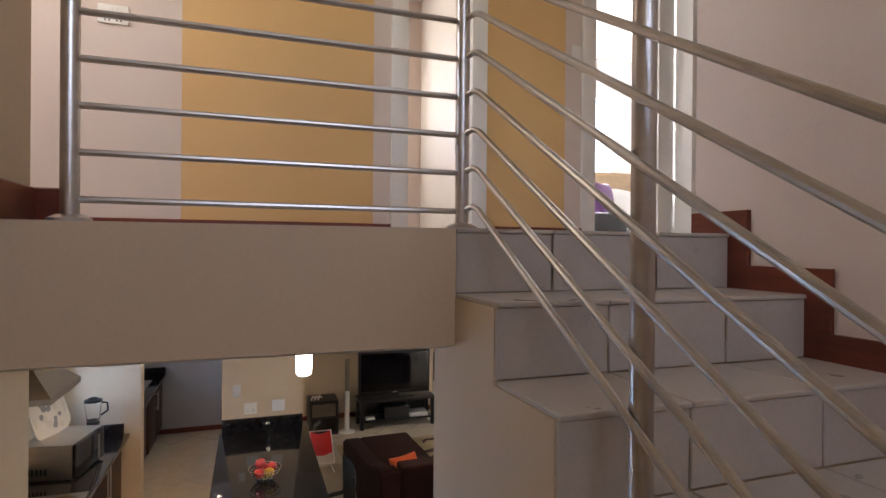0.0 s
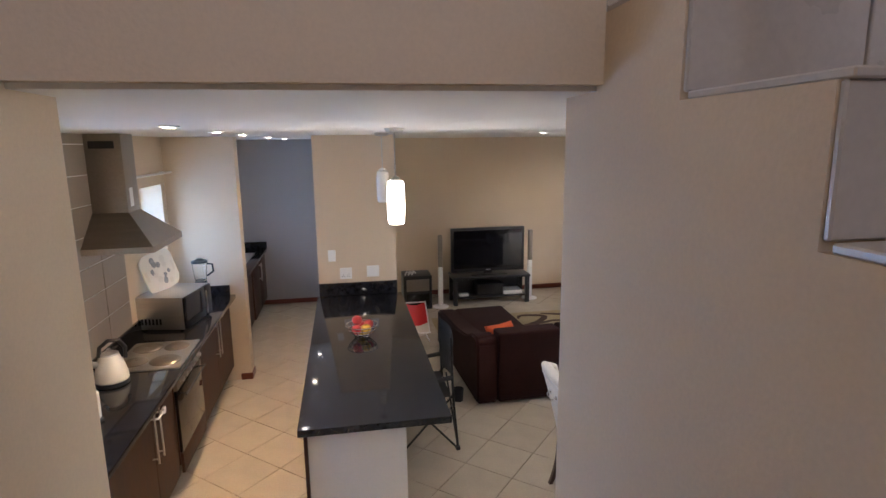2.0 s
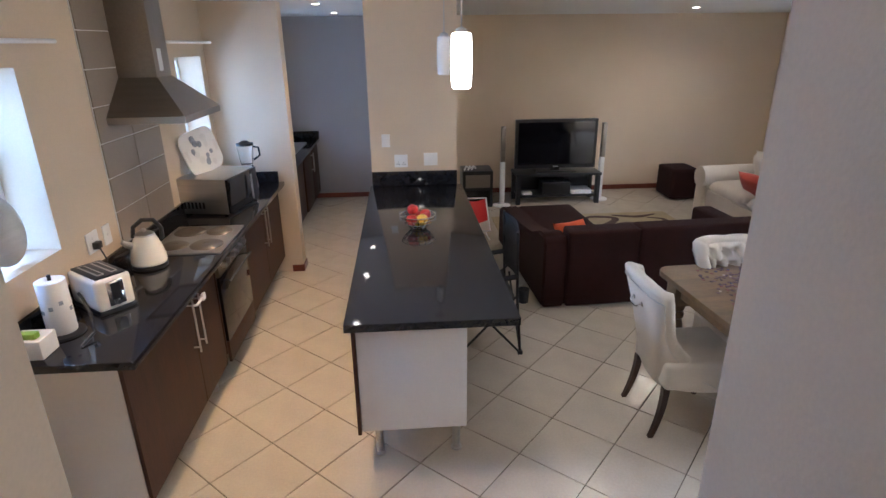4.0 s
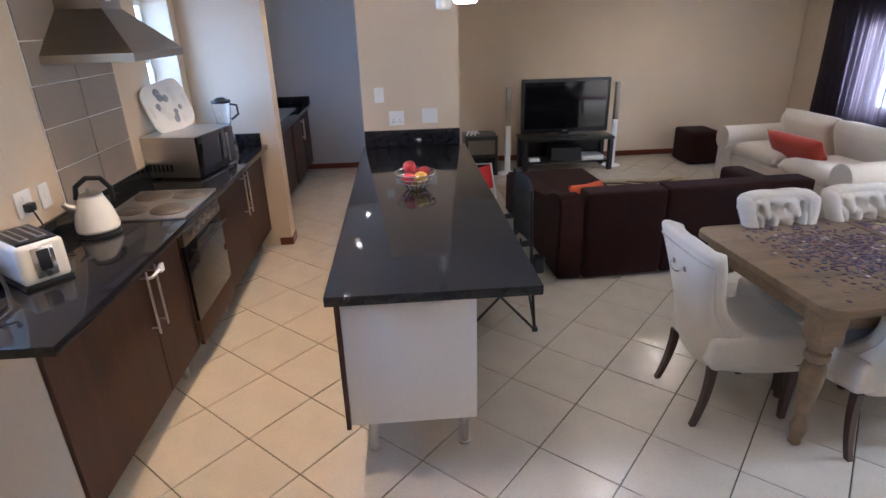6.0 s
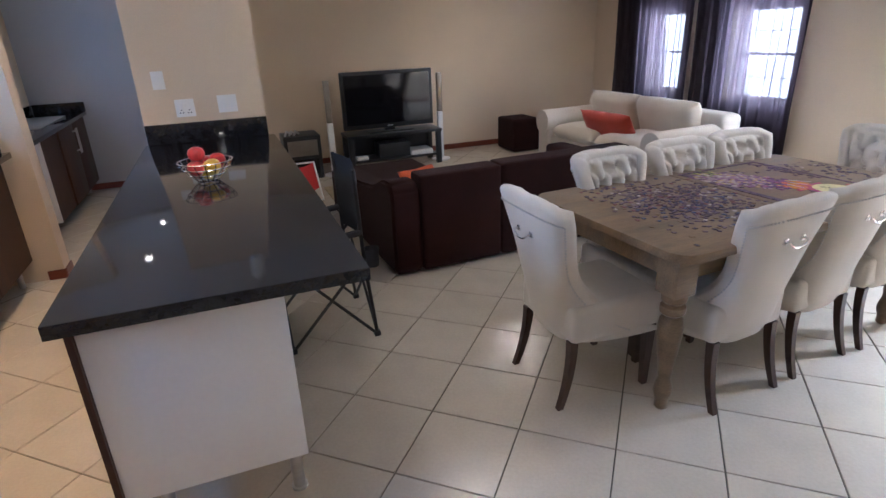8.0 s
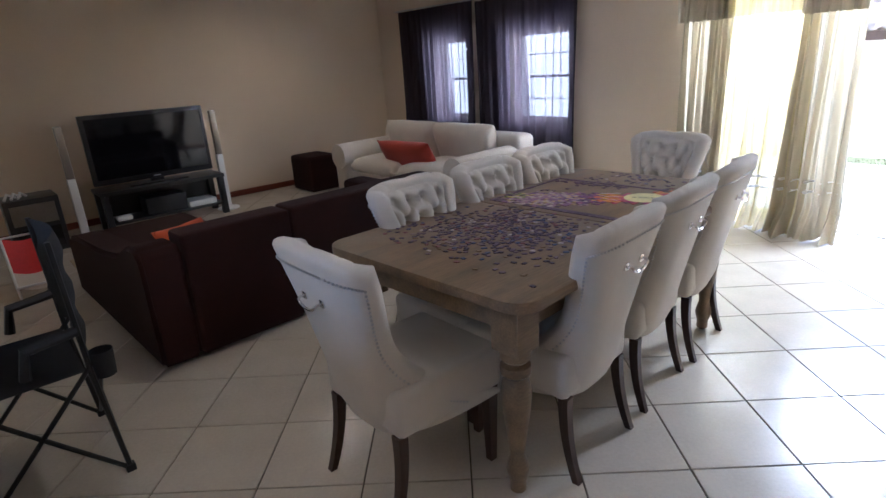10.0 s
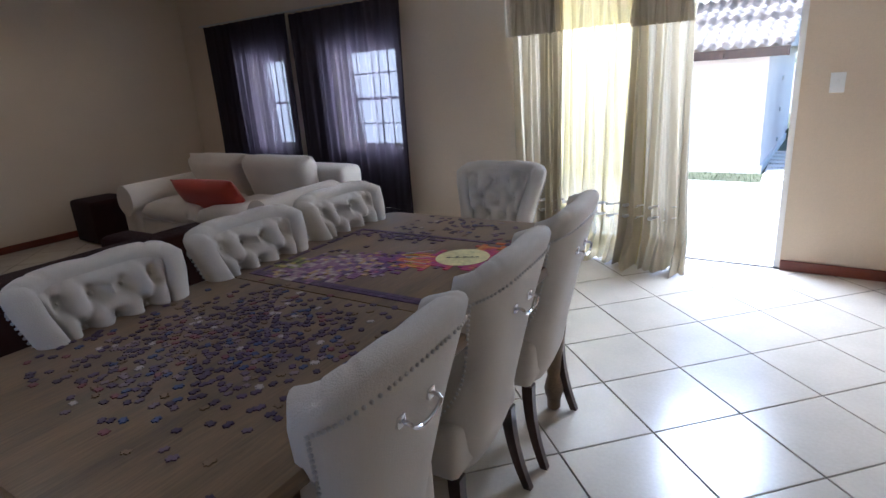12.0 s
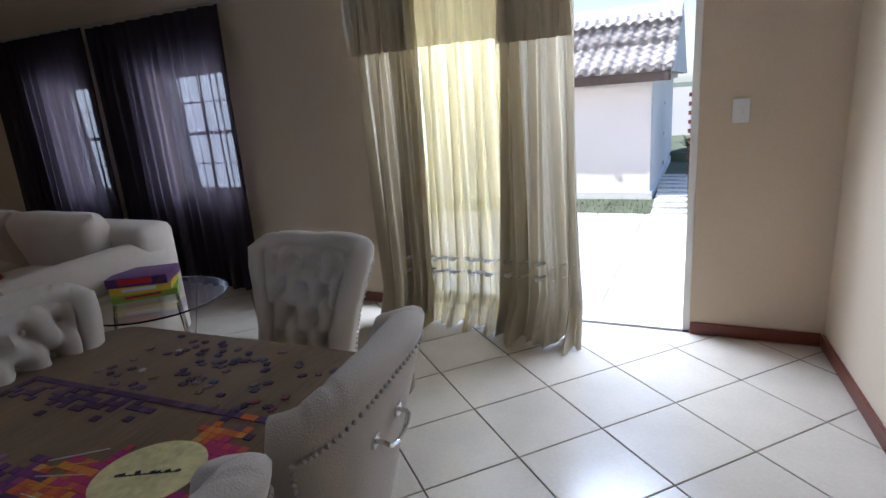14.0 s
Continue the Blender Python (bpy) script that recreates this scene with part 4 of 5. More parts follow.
# ---- ceiling lights ----
for x, y, w in DOWN:
    d = thing("downlight", "small round recessed ceiling downlight, lit", "downlight", (x, y, H), 0, "ceiling downlights")
    part("rim", lathe(bmesh.new(), [(0.045, -0.001), (0.047, -0.006), (0.034, -0.009), (0.03, -0.004)], (0, 0, 0), 24), M_WHITE, d)
    part("bulb", lathe(bmesh.new(), [(0.027, -0.0095), (0.027, -0.0105)], (0, 0, 0), 20), M_DOWN, d, "glowing lamp face")
M_SHADE = mat("unlit_opal_glass", (0.72, 0.70, 0.66), 0.25, var=0.03, scale=5, fine=60, bump=0)
for x, y, m, lab in ((0.80, 4.02, M_LAMP, "lit white glass cylinder pendant on a steel rod"), (0.815, 5.33, M_SHADE, "unlit white glass cylinder pendant on a steel rod")):
    p = thing("pendant_lamp", lab, "pendant lamp", (x, y, 0), 0, "pendants over the island")
    part("canopy", lathe(bmesh.new(), [(0.012, H - 0.028), (0.05, H - 0.022), (0.06, H - 0.004), (0.06, H - 0.001)], (0, 0, 0), 28), M_STEEL, p)
    part("rod", tube(bmesh.new(), [(0, 0, 2.215), (0, 0, H - 0.02)], 0.004, 8), M_STEEL, p)
    part("cap", lathe(bmesh.new(), [(0.03, 2.205), (0.03, 2.222), (0.008, 2.235)], (0, 0, 0), 20), M_STEEL, p)
    part("shade", lathe(bmesh.new(), [(0.040, 1.945), (0.049, 1.955), (0.053, 2.03), (0.053, 2.13), (0.049, 2.20), (0.04, 2.208)], (0, 0, 0), 28), m, p)
lamp("pendant_light", "POINT", pose(0.80, 4.02, 1.88), 1.6, (1.0, 0.86, 0.66), 0.05)

# ---- curtains ----


def drape(y0, y1, z0, z1, x, waves, depth, seed, spread=0.0, hem=0.0, nu=160, nv=24, flare=0.0):
    """Hanging cloth along y with uneven pleats; hem: how far it billows out at the floor."""
    rnd = random.Random(seed)
    ph = [rnd.uniform(0, 6.28) for _ in range(4)]
    am = [rnd.uniform(0.6, 1.0) for _ in range(4)]

    def fn(u, v):
        t = u * waves * 2 * math.pi
        w = math.sin(t + ph[0] + 0.9 * math.sin(u * 9 + ph[1])) * am[0] + 0.35 * math.sin(2.3 * t + ph[2]) + 0.2 * math.sin(0.37 * t + ph[3])
        k = 0.45 + 0.55 * (1 - v)
        y = y0 + (y1 - y0) * u + spread * (1 - v) ** 2 * (u - 0.5) + 0.012 * math.sin(t * 0.5 + 4 * v)
        xx = x - depth * w * k - hem * max(0, 1 - v * 11) * (0.65 + 0.35 * math.sin(t * 0.6 + ph[2]))
        z = z0 + (z1 - z0) * v
        return Vector((xx, y, z))

    bm = bmesh.new()
    sheet(bm, fn, nu, nv)
    return bm


dc = thing("window_curtain", "pair of dark plum patterned curtains, drawn shut", "curtain")
part("panel", drape(5.90, 7.29, 0.05, 2.07, 5.95, 11, 0.042, 3, 0.0), M_DCURT, dc)
part("panel", drape(7.345, 8.71, 0.08, 2.09, 5.95, 11, 0.042, 8, 0.03), M_DCURT, dc)
part("rod", tube(bmesh.new(), [(5.95, 5.82, 2.085), (5.95, 8.80, 2.105)], 0.009, 10), M_STEEL, dc)
for y in (5.87, 7.32, 8.75):
    part("bracket", tube(bmesh.new(), [(6.07, y, 2.095), (5.95, y, 2.095)], 0.006, 8), M_STEEL, dc)

bc = thing("door_curtain", "sheer cream and beige curtains with valance, puddling on the floor", "curtain", (0.05, 0.145, 0))
part("sheer", drape(3.62, 4.42, 0.012, 2.20, 5.88, 11, 0.06, 11, 0.05, 0.2), M_BCURT, bc, "thin sheer cream panel")
part("drape", drape(4.24, 4.62, 0.012, 2.20, 5.80, 6, 0.06, 13, -0.05, 0.10, 150, 48), M_BCURT2, bc)
part("drape", drape(3.375, 3.76, 0.012, 2.20, 5.79, 4.5, 0.06, 17, 0.10, 0.22, 140, 48), M_BCURT2, bc)
part("valance", drape(3.70, 4.30, 1.63, 2.21, 5.77, 7, 0.018, 19, 0.0, 0, 90, 10), M_BCURT, bc)
part("valance", drape(4.24, 4.66, 1.62, 2.21, 5.735, 6, 0.025, 23, 0.0, 0, 70, 10), M_BCURT2, bc)
part("valance", drape(3.38, 3.76, 1.60, 2.21, 5.735, 5, 0.02, 29, 0.0, 0, 70, 10), M_BCURT2, bc)
part("rod", tube(bmesh.new(), [(5.83, 2.6, 2.22), (5.83, 4.72, 2.22)], 0.014, 12), M_STEEL, bc)
for y in (2.66, 4.69):
    part("bracket", tube(bmesh.new(), [(6.01, y, 2.22), (5.83, y, 2.22)], 0.008, 8), M_STEEL, bc)
for z_ in (0.335, 0.415):
    part("lace_band", drape(3.40, 4.44, z_, z_ + 0.016, 5.80, 10, 0.05, 11, 0.0, 0, 160, 2), M_PAPER, bc, "narrow pale lace band across the curtain")

door = tagged(new("door_1"), "sliding glass garden door in white aluminium, half open", "door", kind="structure")
door.matrix_basis = pose(0.06, 0.205, 0)
bm = bmesh.new()
for y in (2.754, 4.515):
    box(bm, 6.04, 6.19, y, y + 0.035, 0, 2.12)
box(bm, 6.04, 6.19, 2.789, 4.515, 2.08, 2.12), box(bm, 6.02, 6.22, 2.789, 4.515, -0.02, 0.012)
part("door_frame", bm, M_WHITE, door)
bm = bmesh.new()
for y in (3.62, 4.46):
    box(bm, 6.08, 6.12, y, y + 0.05, 0.02, 2.08)
box(bm, 6.08, 6.12, 3.67, 4.46, 0.02, 0.10), box(bm, 6.08, 6.12, 3.67, 4.46, 2.02, 2.08)
leaf = part("door_leaf", bm, M_WHITE, door)
pn = part("pane", B(6.097, 6.103, 3.67, 4.46, 0.10, 2.02), M_GLASS, leaf)
pn.visible_shadow = False


def plate(name, label, m, w=0.075, h=0.115, rockers=1, sockets=0, cat="switch"):
    """A wall plate facing its own -y."""
    t = thing(name, label, cat)
    part("plate", B(-w / 2, w / 2, -0.009, 0, -h / 2, h / 2, bev=0.003), M_WHITE, t)
    for i in range(rockers):
        x = (i - (rockers - 1) / 2) * 0.022
        part("rocker", B(x - 0.008, x + 0.008, -0.013, -0.0085, h * 0.12 if sockets else -0.012, h * 0.12 + 0.02 if sockets else 0.014, bev=0.002), M_WHITE, t)
    for i in range(sockets):
        x = (i - (sockets - 1) / 2) * 0.05
        for dx, dz in ((0, 0.0), (-0.009, -0.018), (0.009, -0.018)):
            part("socket_hole", tube(bmesh.new(), [(x + dx, -0.0095, dz - 0.012), (x + dx, -0.0088, dz - 0.012)], 0.0045, 8), M_BLACK, t)
    t.matrix_basis = m
    return t


plate("light_switch", "white plastic light switch on the wall", pose(6.068, 2.773, 1.19, 0, 0, -90))
plate("light_switch", "white plastic switch plate on the wall end", pose(0.345, 6.158, 1.345))
plate("wall_socket", "white double power socket above the granite upstand", pose(0.475, 6.158, 1.16), 0.12, 0.115, 2, 2, "socket")
plate("blank_plate", "white blank cover plate on the wall end", pose(0.745, 6.158, 1.17), 0.125, 0.115, 0, 0, "plate")
plate("wall_socket", "white power socket with black plug over the worktop", pose(-1.218, 4.122, 1.163, 0, 0, 90), 0.115, 0.115, 1, 1, "socket")
plate("isolator_switch", "white isolator switch beside the socket", pose(-1.218, 4.277, 1.155, 0, 0, 90), 0.075, 0.115, 1, 0)
plate("wall_socket", "white double power socket on the upstairs wall", pose(-0.17, 3.298, 3.90), 0.13, 0.09, 2, 2, "socket")
plate("light_switch", "white light switch beside the bedroom door", pose(2.40, 3.298, 4.02))
plug = thing("plug", "black plug and cable in the kitchen socket", "plug", (0.16, -0.235, LIFT + 0.03))
part("body", B(-1.368, -1.335, 4.33, 4.38, 1.06, 1.10, bev=0.008), M_BLACK, plug)
part("cable", tube(bmesh.new(), [(-1.34, 4.35, 1.065), (-1.31, 4.34, 1.0), (-1.30, 4.29, 0.93), (-1.25, 4.25, 0.876), (-1.17, 4.28, 0.876)], 0.004, 6), M_BLACK, plug)

# ---- things on the worktop ----
mw = thing("microwave", "silver microwave oven with black door on the worktop", "microwave", (-0.99, 5.60, 0.90 + LIFT), -10)
part("body", B(-0.20, 0.19, -0.26, 0.25, 0.012, 0.285, bev=0.008), M_STEEL, mw)
dr = part("door", B(0.19, 0.215, -0.255, 0.12, 0.02, 0.28, bev=0.004), M_SCREEN, mw, "black glass door")
part("door_handle", tube(bmesh.new(), [(0.235, 0.10, 0.05), (0.235, 0.10, 0.25)], 0.008, 8), M_STEEL, dr)
part("control_panel", B(0.19, 0.214, 0.125, 0.248, 0.02, 0.28, bev=0.004), M_BLACK, mw)
for i in range(6):
    part("vent_slot", B(-0.16 + 0.03 * i, -0.143 + 0.03 * i, -0.2612, -0.2598, 0.055, 0.105), M_BLACK, mw)
for x in (-0.17, 0.15):
    for y in (-0.22, 0.2):
        part("foot", tube(bmesh.new(), [(x, y, 0), (x, y, 0.014)], 0.014, 10), M_BLACK, mw)

tray = thing("serving_board", "white printed serving board with cut handles, leaning on the wall", "board", (0, 0, LIFT))
mt = pose(-1.10, 5.66, 1.345, 8, -14, -22)
bm = rounded_plate(-0.17, 0.17, -0.20, 0.20, -0.006, 0.006, 0.09, edge=0.002)
bmesh.ops.transform(bm, matrix=mt @ Matrix.Rotation(radians(90), 4, "Y"), verts=bm.verts)
part("board", bm, M_PAPER, tray)
M_PRINT = mat("grey_print", (0.30, 0.33, 0.38), 0.5, var=0.3, scale=20, fine=80, bump=0)
random.seed(11)
for i in range(14):
    r_, h_ = random.uniform(0.018, 0.034), random.uniform(0, 6.28)
    bm = lathe(bmesh.new(), [(0.001, 0.0065), (r_, 0.0065), (r_, 0.0072), (0.001, 0.0072)], (0, 0, 0), 14)
    bmesh.ops.transform(bm, matrix=mt @ Matrix.Translation((0, random.uniform(-0.10, 0.10), -0.115 + 0.017 * i)) @ Matrix.Rotation(radians(90), 4, "Y"), verts=bm.verts)
    part("printed_spot", bm, M_PRINT if i % 3 else M_SILVER, tray, "faded grey printed fruit shape")
for y in (-0.165, 0.165):
    bm = B(0.0065, 0.008, y - 0.014, y + 0.014, -0.045, 0.045, bev=0.0007)
    bmesh.ops.transform(bm, matrix=mt, verts=bm.verts)
    part("handle_hole", bm, M_PANEL, tray)

bl = thing("blender_jug", "kitchen blender with glass jug and steel base", "blender", (-0.92, 6.24, 0.90 + LIFT))
part("base", lathe(bmesh.new(), [(0.075, 0), (0.078, 0.02), (0.062, 0.13), (0.055, 0.165), (0.05, 0.17)], (0, 0, 0), 24), M_STEEL, bl)
part("collar", lathe(bmesh.new(), [(0.052, 0.17), (0.056, 0.19), (0.05, 0.205)], (0, 0, 0), 24), M_BLACK, bl)
part("jug", lathe(bmesh.new(), [(0.048, 0.205), (0.055, 0.23), (0.072, 0.385), (0.07, 0.385), (0.052, 0.235), (0.045, 0.215)], (0, 0, 0), 24), M_GLASS, bl, "clear glass jug")
part("lid", lathe(bmesh.new(), [(0.074, 0.385), (0.074, 0.405), (0.05, 0.41), (0.03, 0.425), (0.028, 0.426)], (0, 0, 0), 24), M_BLACK, bl)
part("jug_handle", tube(bmesh.new(), [(0.066, 0.02, 0.37), (0.11, 0.03, 0.36), (0.115, 0.03, 0.29), (0.06, 0.02, 0.25)], 0.009, 8), M_BLACK, bl)
part("knob", tube(bmesh.new(), [(0.05, -0.04, 0.07), (0.068, -0.055, 0.068)], 0.016, 12), M_BLACK, bl)

ke = thing("kettle", "cream enamel cordless kettle with black handle", "kettle", (-1.03, 4.32, 0.90 + LIFT), 35)
part("power_base", lathe(bmesh.new(), [(0.098, 0), (0.1, 0.012), (0.085, 0.024)], (0, 0, 0), 28), M_BLACK, ke)
part("body", lathe(bmesh.new(), [(0.094, 0.024), (0.1, 0.035), (0.097, 0.07), (0.082, 0.13), (0.062, 0.18), (0.055, 0.195)], (0, 0, 0), 32), M_CREAMENAMEL, ke)
part("lid", lathe(bmesh.new(), [(0.056, 0.195), (0.054, 0.204), (0.03, 0.215), (0.012, 0.217), (0.014, 0.23), (0.006, 0.236)], (0, 0, 0), 28), M_STEEL, ke)
part("spout", tube(bmesh.new(), [(-0.07, 0, 0.14), (-0.105, 0, 0.16), (-0.12, 0, 0.178)], 0.022, 10, 0.013), M_STEEL, ke)
part("handle", tube(bmesh.new(), [(-0.06, 0, 0.19), (-0.05, 0, 0.25), (0.0, 0, 0.285), (0.06, 0, 0.275), (0.095, 0, 0.22), (0.09, 0, 0.15)], 0.013, 10), M_BLACK, ke)

to = thing("toaster", "cream two-slot toaster with black rim and chrome front", "toaster", (-1.04, 3.80, 0.90 + LIFT), -38)
part("body", B(-0.14, 0.14, -0.09, 0.09, 0.015, 0.185, bev=0.03, seg=4), M_CREAMENAMEL, to, smooth=60)
part("base_rim", B(-0.142, 0.142, -0.092, 0.092, 0.0, 0.022, bev=0.008), M_BLACK, to)
part("top_rim", B(-0.125, 0.125, -0.072, 0.072, 0.178, 0.193, bev=0.006), M_BLACK, to)
for y in (-0.032, 0.032):
    part("slot", B(-0.1, 0.1, y - 0.017, y + 0.017, 0.192, 0.1955), M_STEEL, to)
    part("slot_gap", B(-0.09, 0.09, y - 0.009, y + 0.009, 0.1945, 0.1965), M_BLACK, to)
fp = part("front_plate", B(0.139, 0.147, -0.04, 0.04, 0.04, 0.165, bev=0.004), M_CHROME, to)
part("lever_slot", B(0.146, 0.15, -0.022, 0.022, 0.07, 0.155, bev=0.004), M_BLACK, fp)
part("dial", tube(bmesh.new(), [(0.147, 0, 0.055), (0.158, 0, 0.055)], 0.013, 12), M_BLACK, fp)

pt = thing("paper_towel", "roll of printed white kitchen paper on a stand", "paper towel", (-1.08, 3.50, 0.90 + LIFT))
part("stand", lathe(bmesh.new(), [(0.09, 0), (0.09, 0.01), (0.03, 0.016)], (0, 0, 0), 24), M_BLACK, pt)
part("roll", lathe(bmesh.new(), [(0.02, 0.265), (0.02, 0.016), (0.058, 0.016), (0.06, 0.02), (0.06, 0.262), (0.058, 0.265), (0.022, 0.265)], (0, 0, 0), 28), M_PAPER, pt)
for i in range(9):
    a = i * 0.7
    part("printed_mark", B(-0.008, 0.008, -0.004, 0.004, 0.12 + 0.02 * (i % 3), 0.138 + 0.02 * (i % 3)), M_PRINT, pt).matrix_basis = pose(0.058 * math.cos(a), 0.058 * math.sin(a), 0, 0, 0, math.degrees(a) + 90)
part("spindle", tube(bmesh.new(), [(0, 0, 0.01), (0, 0, 0.29)], 0.008, 10), M_BLACK, pt)
part("cable", tube(bmesh.new(), [(0.07, 0.06, 0.17), (0.10, 0.03, 0.16), (0.15, -0.02, 0.10), (0.17, -0.06, 0.03), (0.15, -0.14, 0.005)], 0.007, 8), M_BLACK, pt, "black cord hanging beside the roll")
dishrack = thing("sponge_holder", "grey plastic sponge holder with green scourer", "sponge holder", (-1.10, 3.32, 0.90 + LIFT))
part("tray", B(-0.07, 0.07, -0.06, 0.06, 0, 0.09, bev=0.01), M_SILVER, dishrack)
part("scourer", B(-0.045, 0.045, -0.04, 0.0, 0.08, 0.115, bev=0.01), M_GREEN, dishrack)

disc = thing("steel_platter", "large round steel platter leaning in the window", "platter")
bm = lathe(bmesh.new(), [(0.0, 0.0), (0.11, 0.0), (0.125, 0.012), (0.165, 0.016), (0.168, 0.02), (0.12, 0.016), (0.10, 0.005), (0.001, 0.005)], (0, 0, 0), 40)
bmesh.ops.transform(bm, matrix=pose(-1.34, 3.62, 1.395, 0, 78, 0), verts=bm.verts)
part("dish", bm, M_STEEL, disc)
for y0, y1 in ((2.95, 4.08), (5.45, 6.40)):
    r = thing("curtain_rod", "thin white curtain rod above the kitchen window", "curtain rod")
    part("rod", tube(bmesh.new(), [(-1.14, y0, 2.19), (-1.14, y1, 2.19)], 0.011, 12), M_WHITE, r)
    for y in (y0 + 0.08, y1 - 0.08):
        part("bracket", tube(bmesh.new(), [(-1.22, y, 2.195), (-1.14, y, 2.19)], 0.007, 8), M_WHITE, r)
bin_ = thing("pedal_bin", "white pedal bin with dark domed lid by the cabinet end", "bin", (-1.06, 2.98, 0))
part("body", lathe(bmesh.new(), [(0.125, 0), (0.13, 0.02), (0.135, 0.46), (0.13, 0.47)], (0, 0, 0), 28), M_WHITE, bin_)
part("lid", lathe(bmesh.new(), [(0.138, 0.47), (0.138, 0.49), (0.11, 0.54), (0.05, 0.565), (0.005, 0.57)], (0, 0, 0), 28), M_BLACK, bin_)

# fruit bowl
fb = thing("fruit_bowl", "open wire fruit bowl on the island", "bowl", (0.583, 4.87, 0.90 + LIFT))
for k, z in enumerate((0.012, 0.04, 0.07, 0.10)):
    rr = (0.05, 0.085, 0.11, 0.125)[k]
    part("wire_ring", tube(bmesh.new(), [(rr * math.cos(2 * math.pi * i / 28), rr * math.sin(2 * math.pi * i / 28), z) for i in range(29)], 0.003, 6), M_CHROME, fb)
for i in range(16):
    a = 2 * math.pi * i / 16
    part("wire_rib", tube(bmesh.new(), [(r_ * math.cos(a), r_ * math.sin(a), z_) for r_, z_ in ((0.05, 0.004), (0.085, 0.04), (0.11, 0.07), (0.125, 0.10))], 0.0022, 5), M_CHROME, fb)
M_APPLE = mat("red_apple_skin", (0.42, 0.03, 0.03), 0.3, var=0.4, scale=14, fine=60, bump=0.02, stretch=(1, 1, 0.3))
M_LEMON = mat("yellow_fruit_skin", (0.55, 0.33, 0.03), 0.4, var=0.1, scale=10, fine=150, bump=0.15)
for i, (x, y, z, m) in enumerate(((-0.035, 0.02, 0.13, M_APPLE), (0.055, 0.03, 0.09, M_APPLE), (-0.045, -0.045, 0.075, M_APPLE), (0.03, -0.05, 0.078, M_LEMON), (-0.005, 0.06, 0.075, M_APPLE), (0.0, 0.0, 0.05, M_LEMON))):
    bm = lathe(bmesh.new(), [(0.004, -0.03), (0.02, -0.037), (0.036, -0.016), (0.04, 0.004), (0.033, 0.024), (0.018, 0.034), (0.004, 0.028)], (0.583 + x, 4.87 + y, 0.90 + LIFT + z), 18)
    solo("apple" if m is M_APPLE else "lemon", bm, m, "ripe red apple in the wire bowl" if m is M_APPLE else "yellow fruit in the wire bowl", "fruit", group="fruit in the bowl", smooth=80)

# ---- folding chair beside the island ----
fc = thing("folding_chair", "black folding camp chair beside the island", "chair", (0.024, 0.11, 0))
FX = (0.82, 1.28)
FY = (4.55, 5.07)
for y in FY:
    part("cross_bar", tube(bmesh.new(), [(FX[0], y, 0.01), (1.27, y, 0.50)], 0.009, 8), M_BLACK, fc)
    part("cross_bar", tube(bmesh.new(), [(FX[1], y, 0.01), (0.84, y, 0.50)], 0.009, 8), M_BLACK, fc)
for x in FX:
    part("cross_bar", tube(bmesh.new(), [(x, FY[0], 0.02), (x, FY[1] - 0.02, 0.45)], 0.008, 8), M_BLACK, fc)
    part("cross_bar", tube(bmesh.new(), [(x, FY[1], 0.02), (x, FY[0] + 0.02, 0.45)], 0.008, 8), M_BLACK, fc)
    for y in FY:
        part("foot", B(x - 0.018, x + 0.018, y - 0.018, y + 0.018, 0, 0.03, bev=0.006), M_BLACK, fc)
for y in FY:
    part("upright", tube(bmesh.new(), [(1.28, y, 0.02), (1.245, y, 0.45), (1.23, y, 0.95)], 0.01, 8), M_BLACK, fc)
    part("armrest", tube(bmesh.new(), [(1.24, y, 0.62), (1.08, y, 0.60), (1.06, y, 0.5)], 0.02, 8), M_BLACK, fc, "padded black armrest")
M_NYLON = mat("black_nylon", (0.014, 0.014, 0.017), 0.7, var=0.3, scale=9, fine=200, bump=0.3)
bm = bmesh.new()
sheet(bm, lambda u, v: Vector((1.232 + 0.05 * math.sin(math.pi * u) + 0.008 * math.sin(17 * v), FY[0] + (FY[1] - FY[0]) * u, 0.52 + 0.43 * v)), 16, 10)
part("back_cloth", bm, M_NYLON, fc, smooth=80)
bm = bmesh.new()
sheet(bm, lambda u, v: Vector((0.86 + 0.37 * v, FY[0] + (FY[1] - FY[0]) * u, 0.46 - 0.06 * math.sin(math.pi * u) * math.sin(math.pi * v))), 16, 10)
part("seat_cloth", bm, M_NYLON, fc, smooth=80)
part("cup_holder", lathe(bmesh.new(), [(0.035, 0.42), (0.042, 0.52), (0.04, 0.52), (0.03, 0.425)], (1.29, 4.56, 0.0), 14), M_NYLON, fc)

rk = thing("baby_rocker", "red cloth baby rocker on a white tube frame", "baby rocker", (1.33, 7.35, 0))
for s in (-0.17, 0.17):
    part("runner", tube(bmesh.new(), [(s, -0.3, 0.03), (s, -0.1, 0.012), (s, 0.15, 0.012), (s, 0.3, 0.05), (s, 0.22, 0.35), (s, 0.28, 0.50)], 0.012, 8), M_PAPER, rk)
bm = bmesh.new()
sheet(bm, lambda u, v: Vector((-0.18 + 0.36 * u, -0.03 + 0.25 * v, 0.16 + 0.36 * (0.5 + 0.5 * v) ** 2 - 0.05 * math.sin(math.pi * u))), 10, 8)
part("sling_seat", bm, M_REDP, rk, "bright red cloth sling", smooth=80)
bm = bmesh.new()
sheet(bm, lambda u, v: Vector((-0.18 + 0.36 * u, -0.28 + 0.25 * v, 0.16 + 0.09 * v * v - 0.05 * math.sin(math.pi * u))), 10, 8)
part("seat_pad", bm, M_LINEN, rk, "pale padded seat", smooth=80)
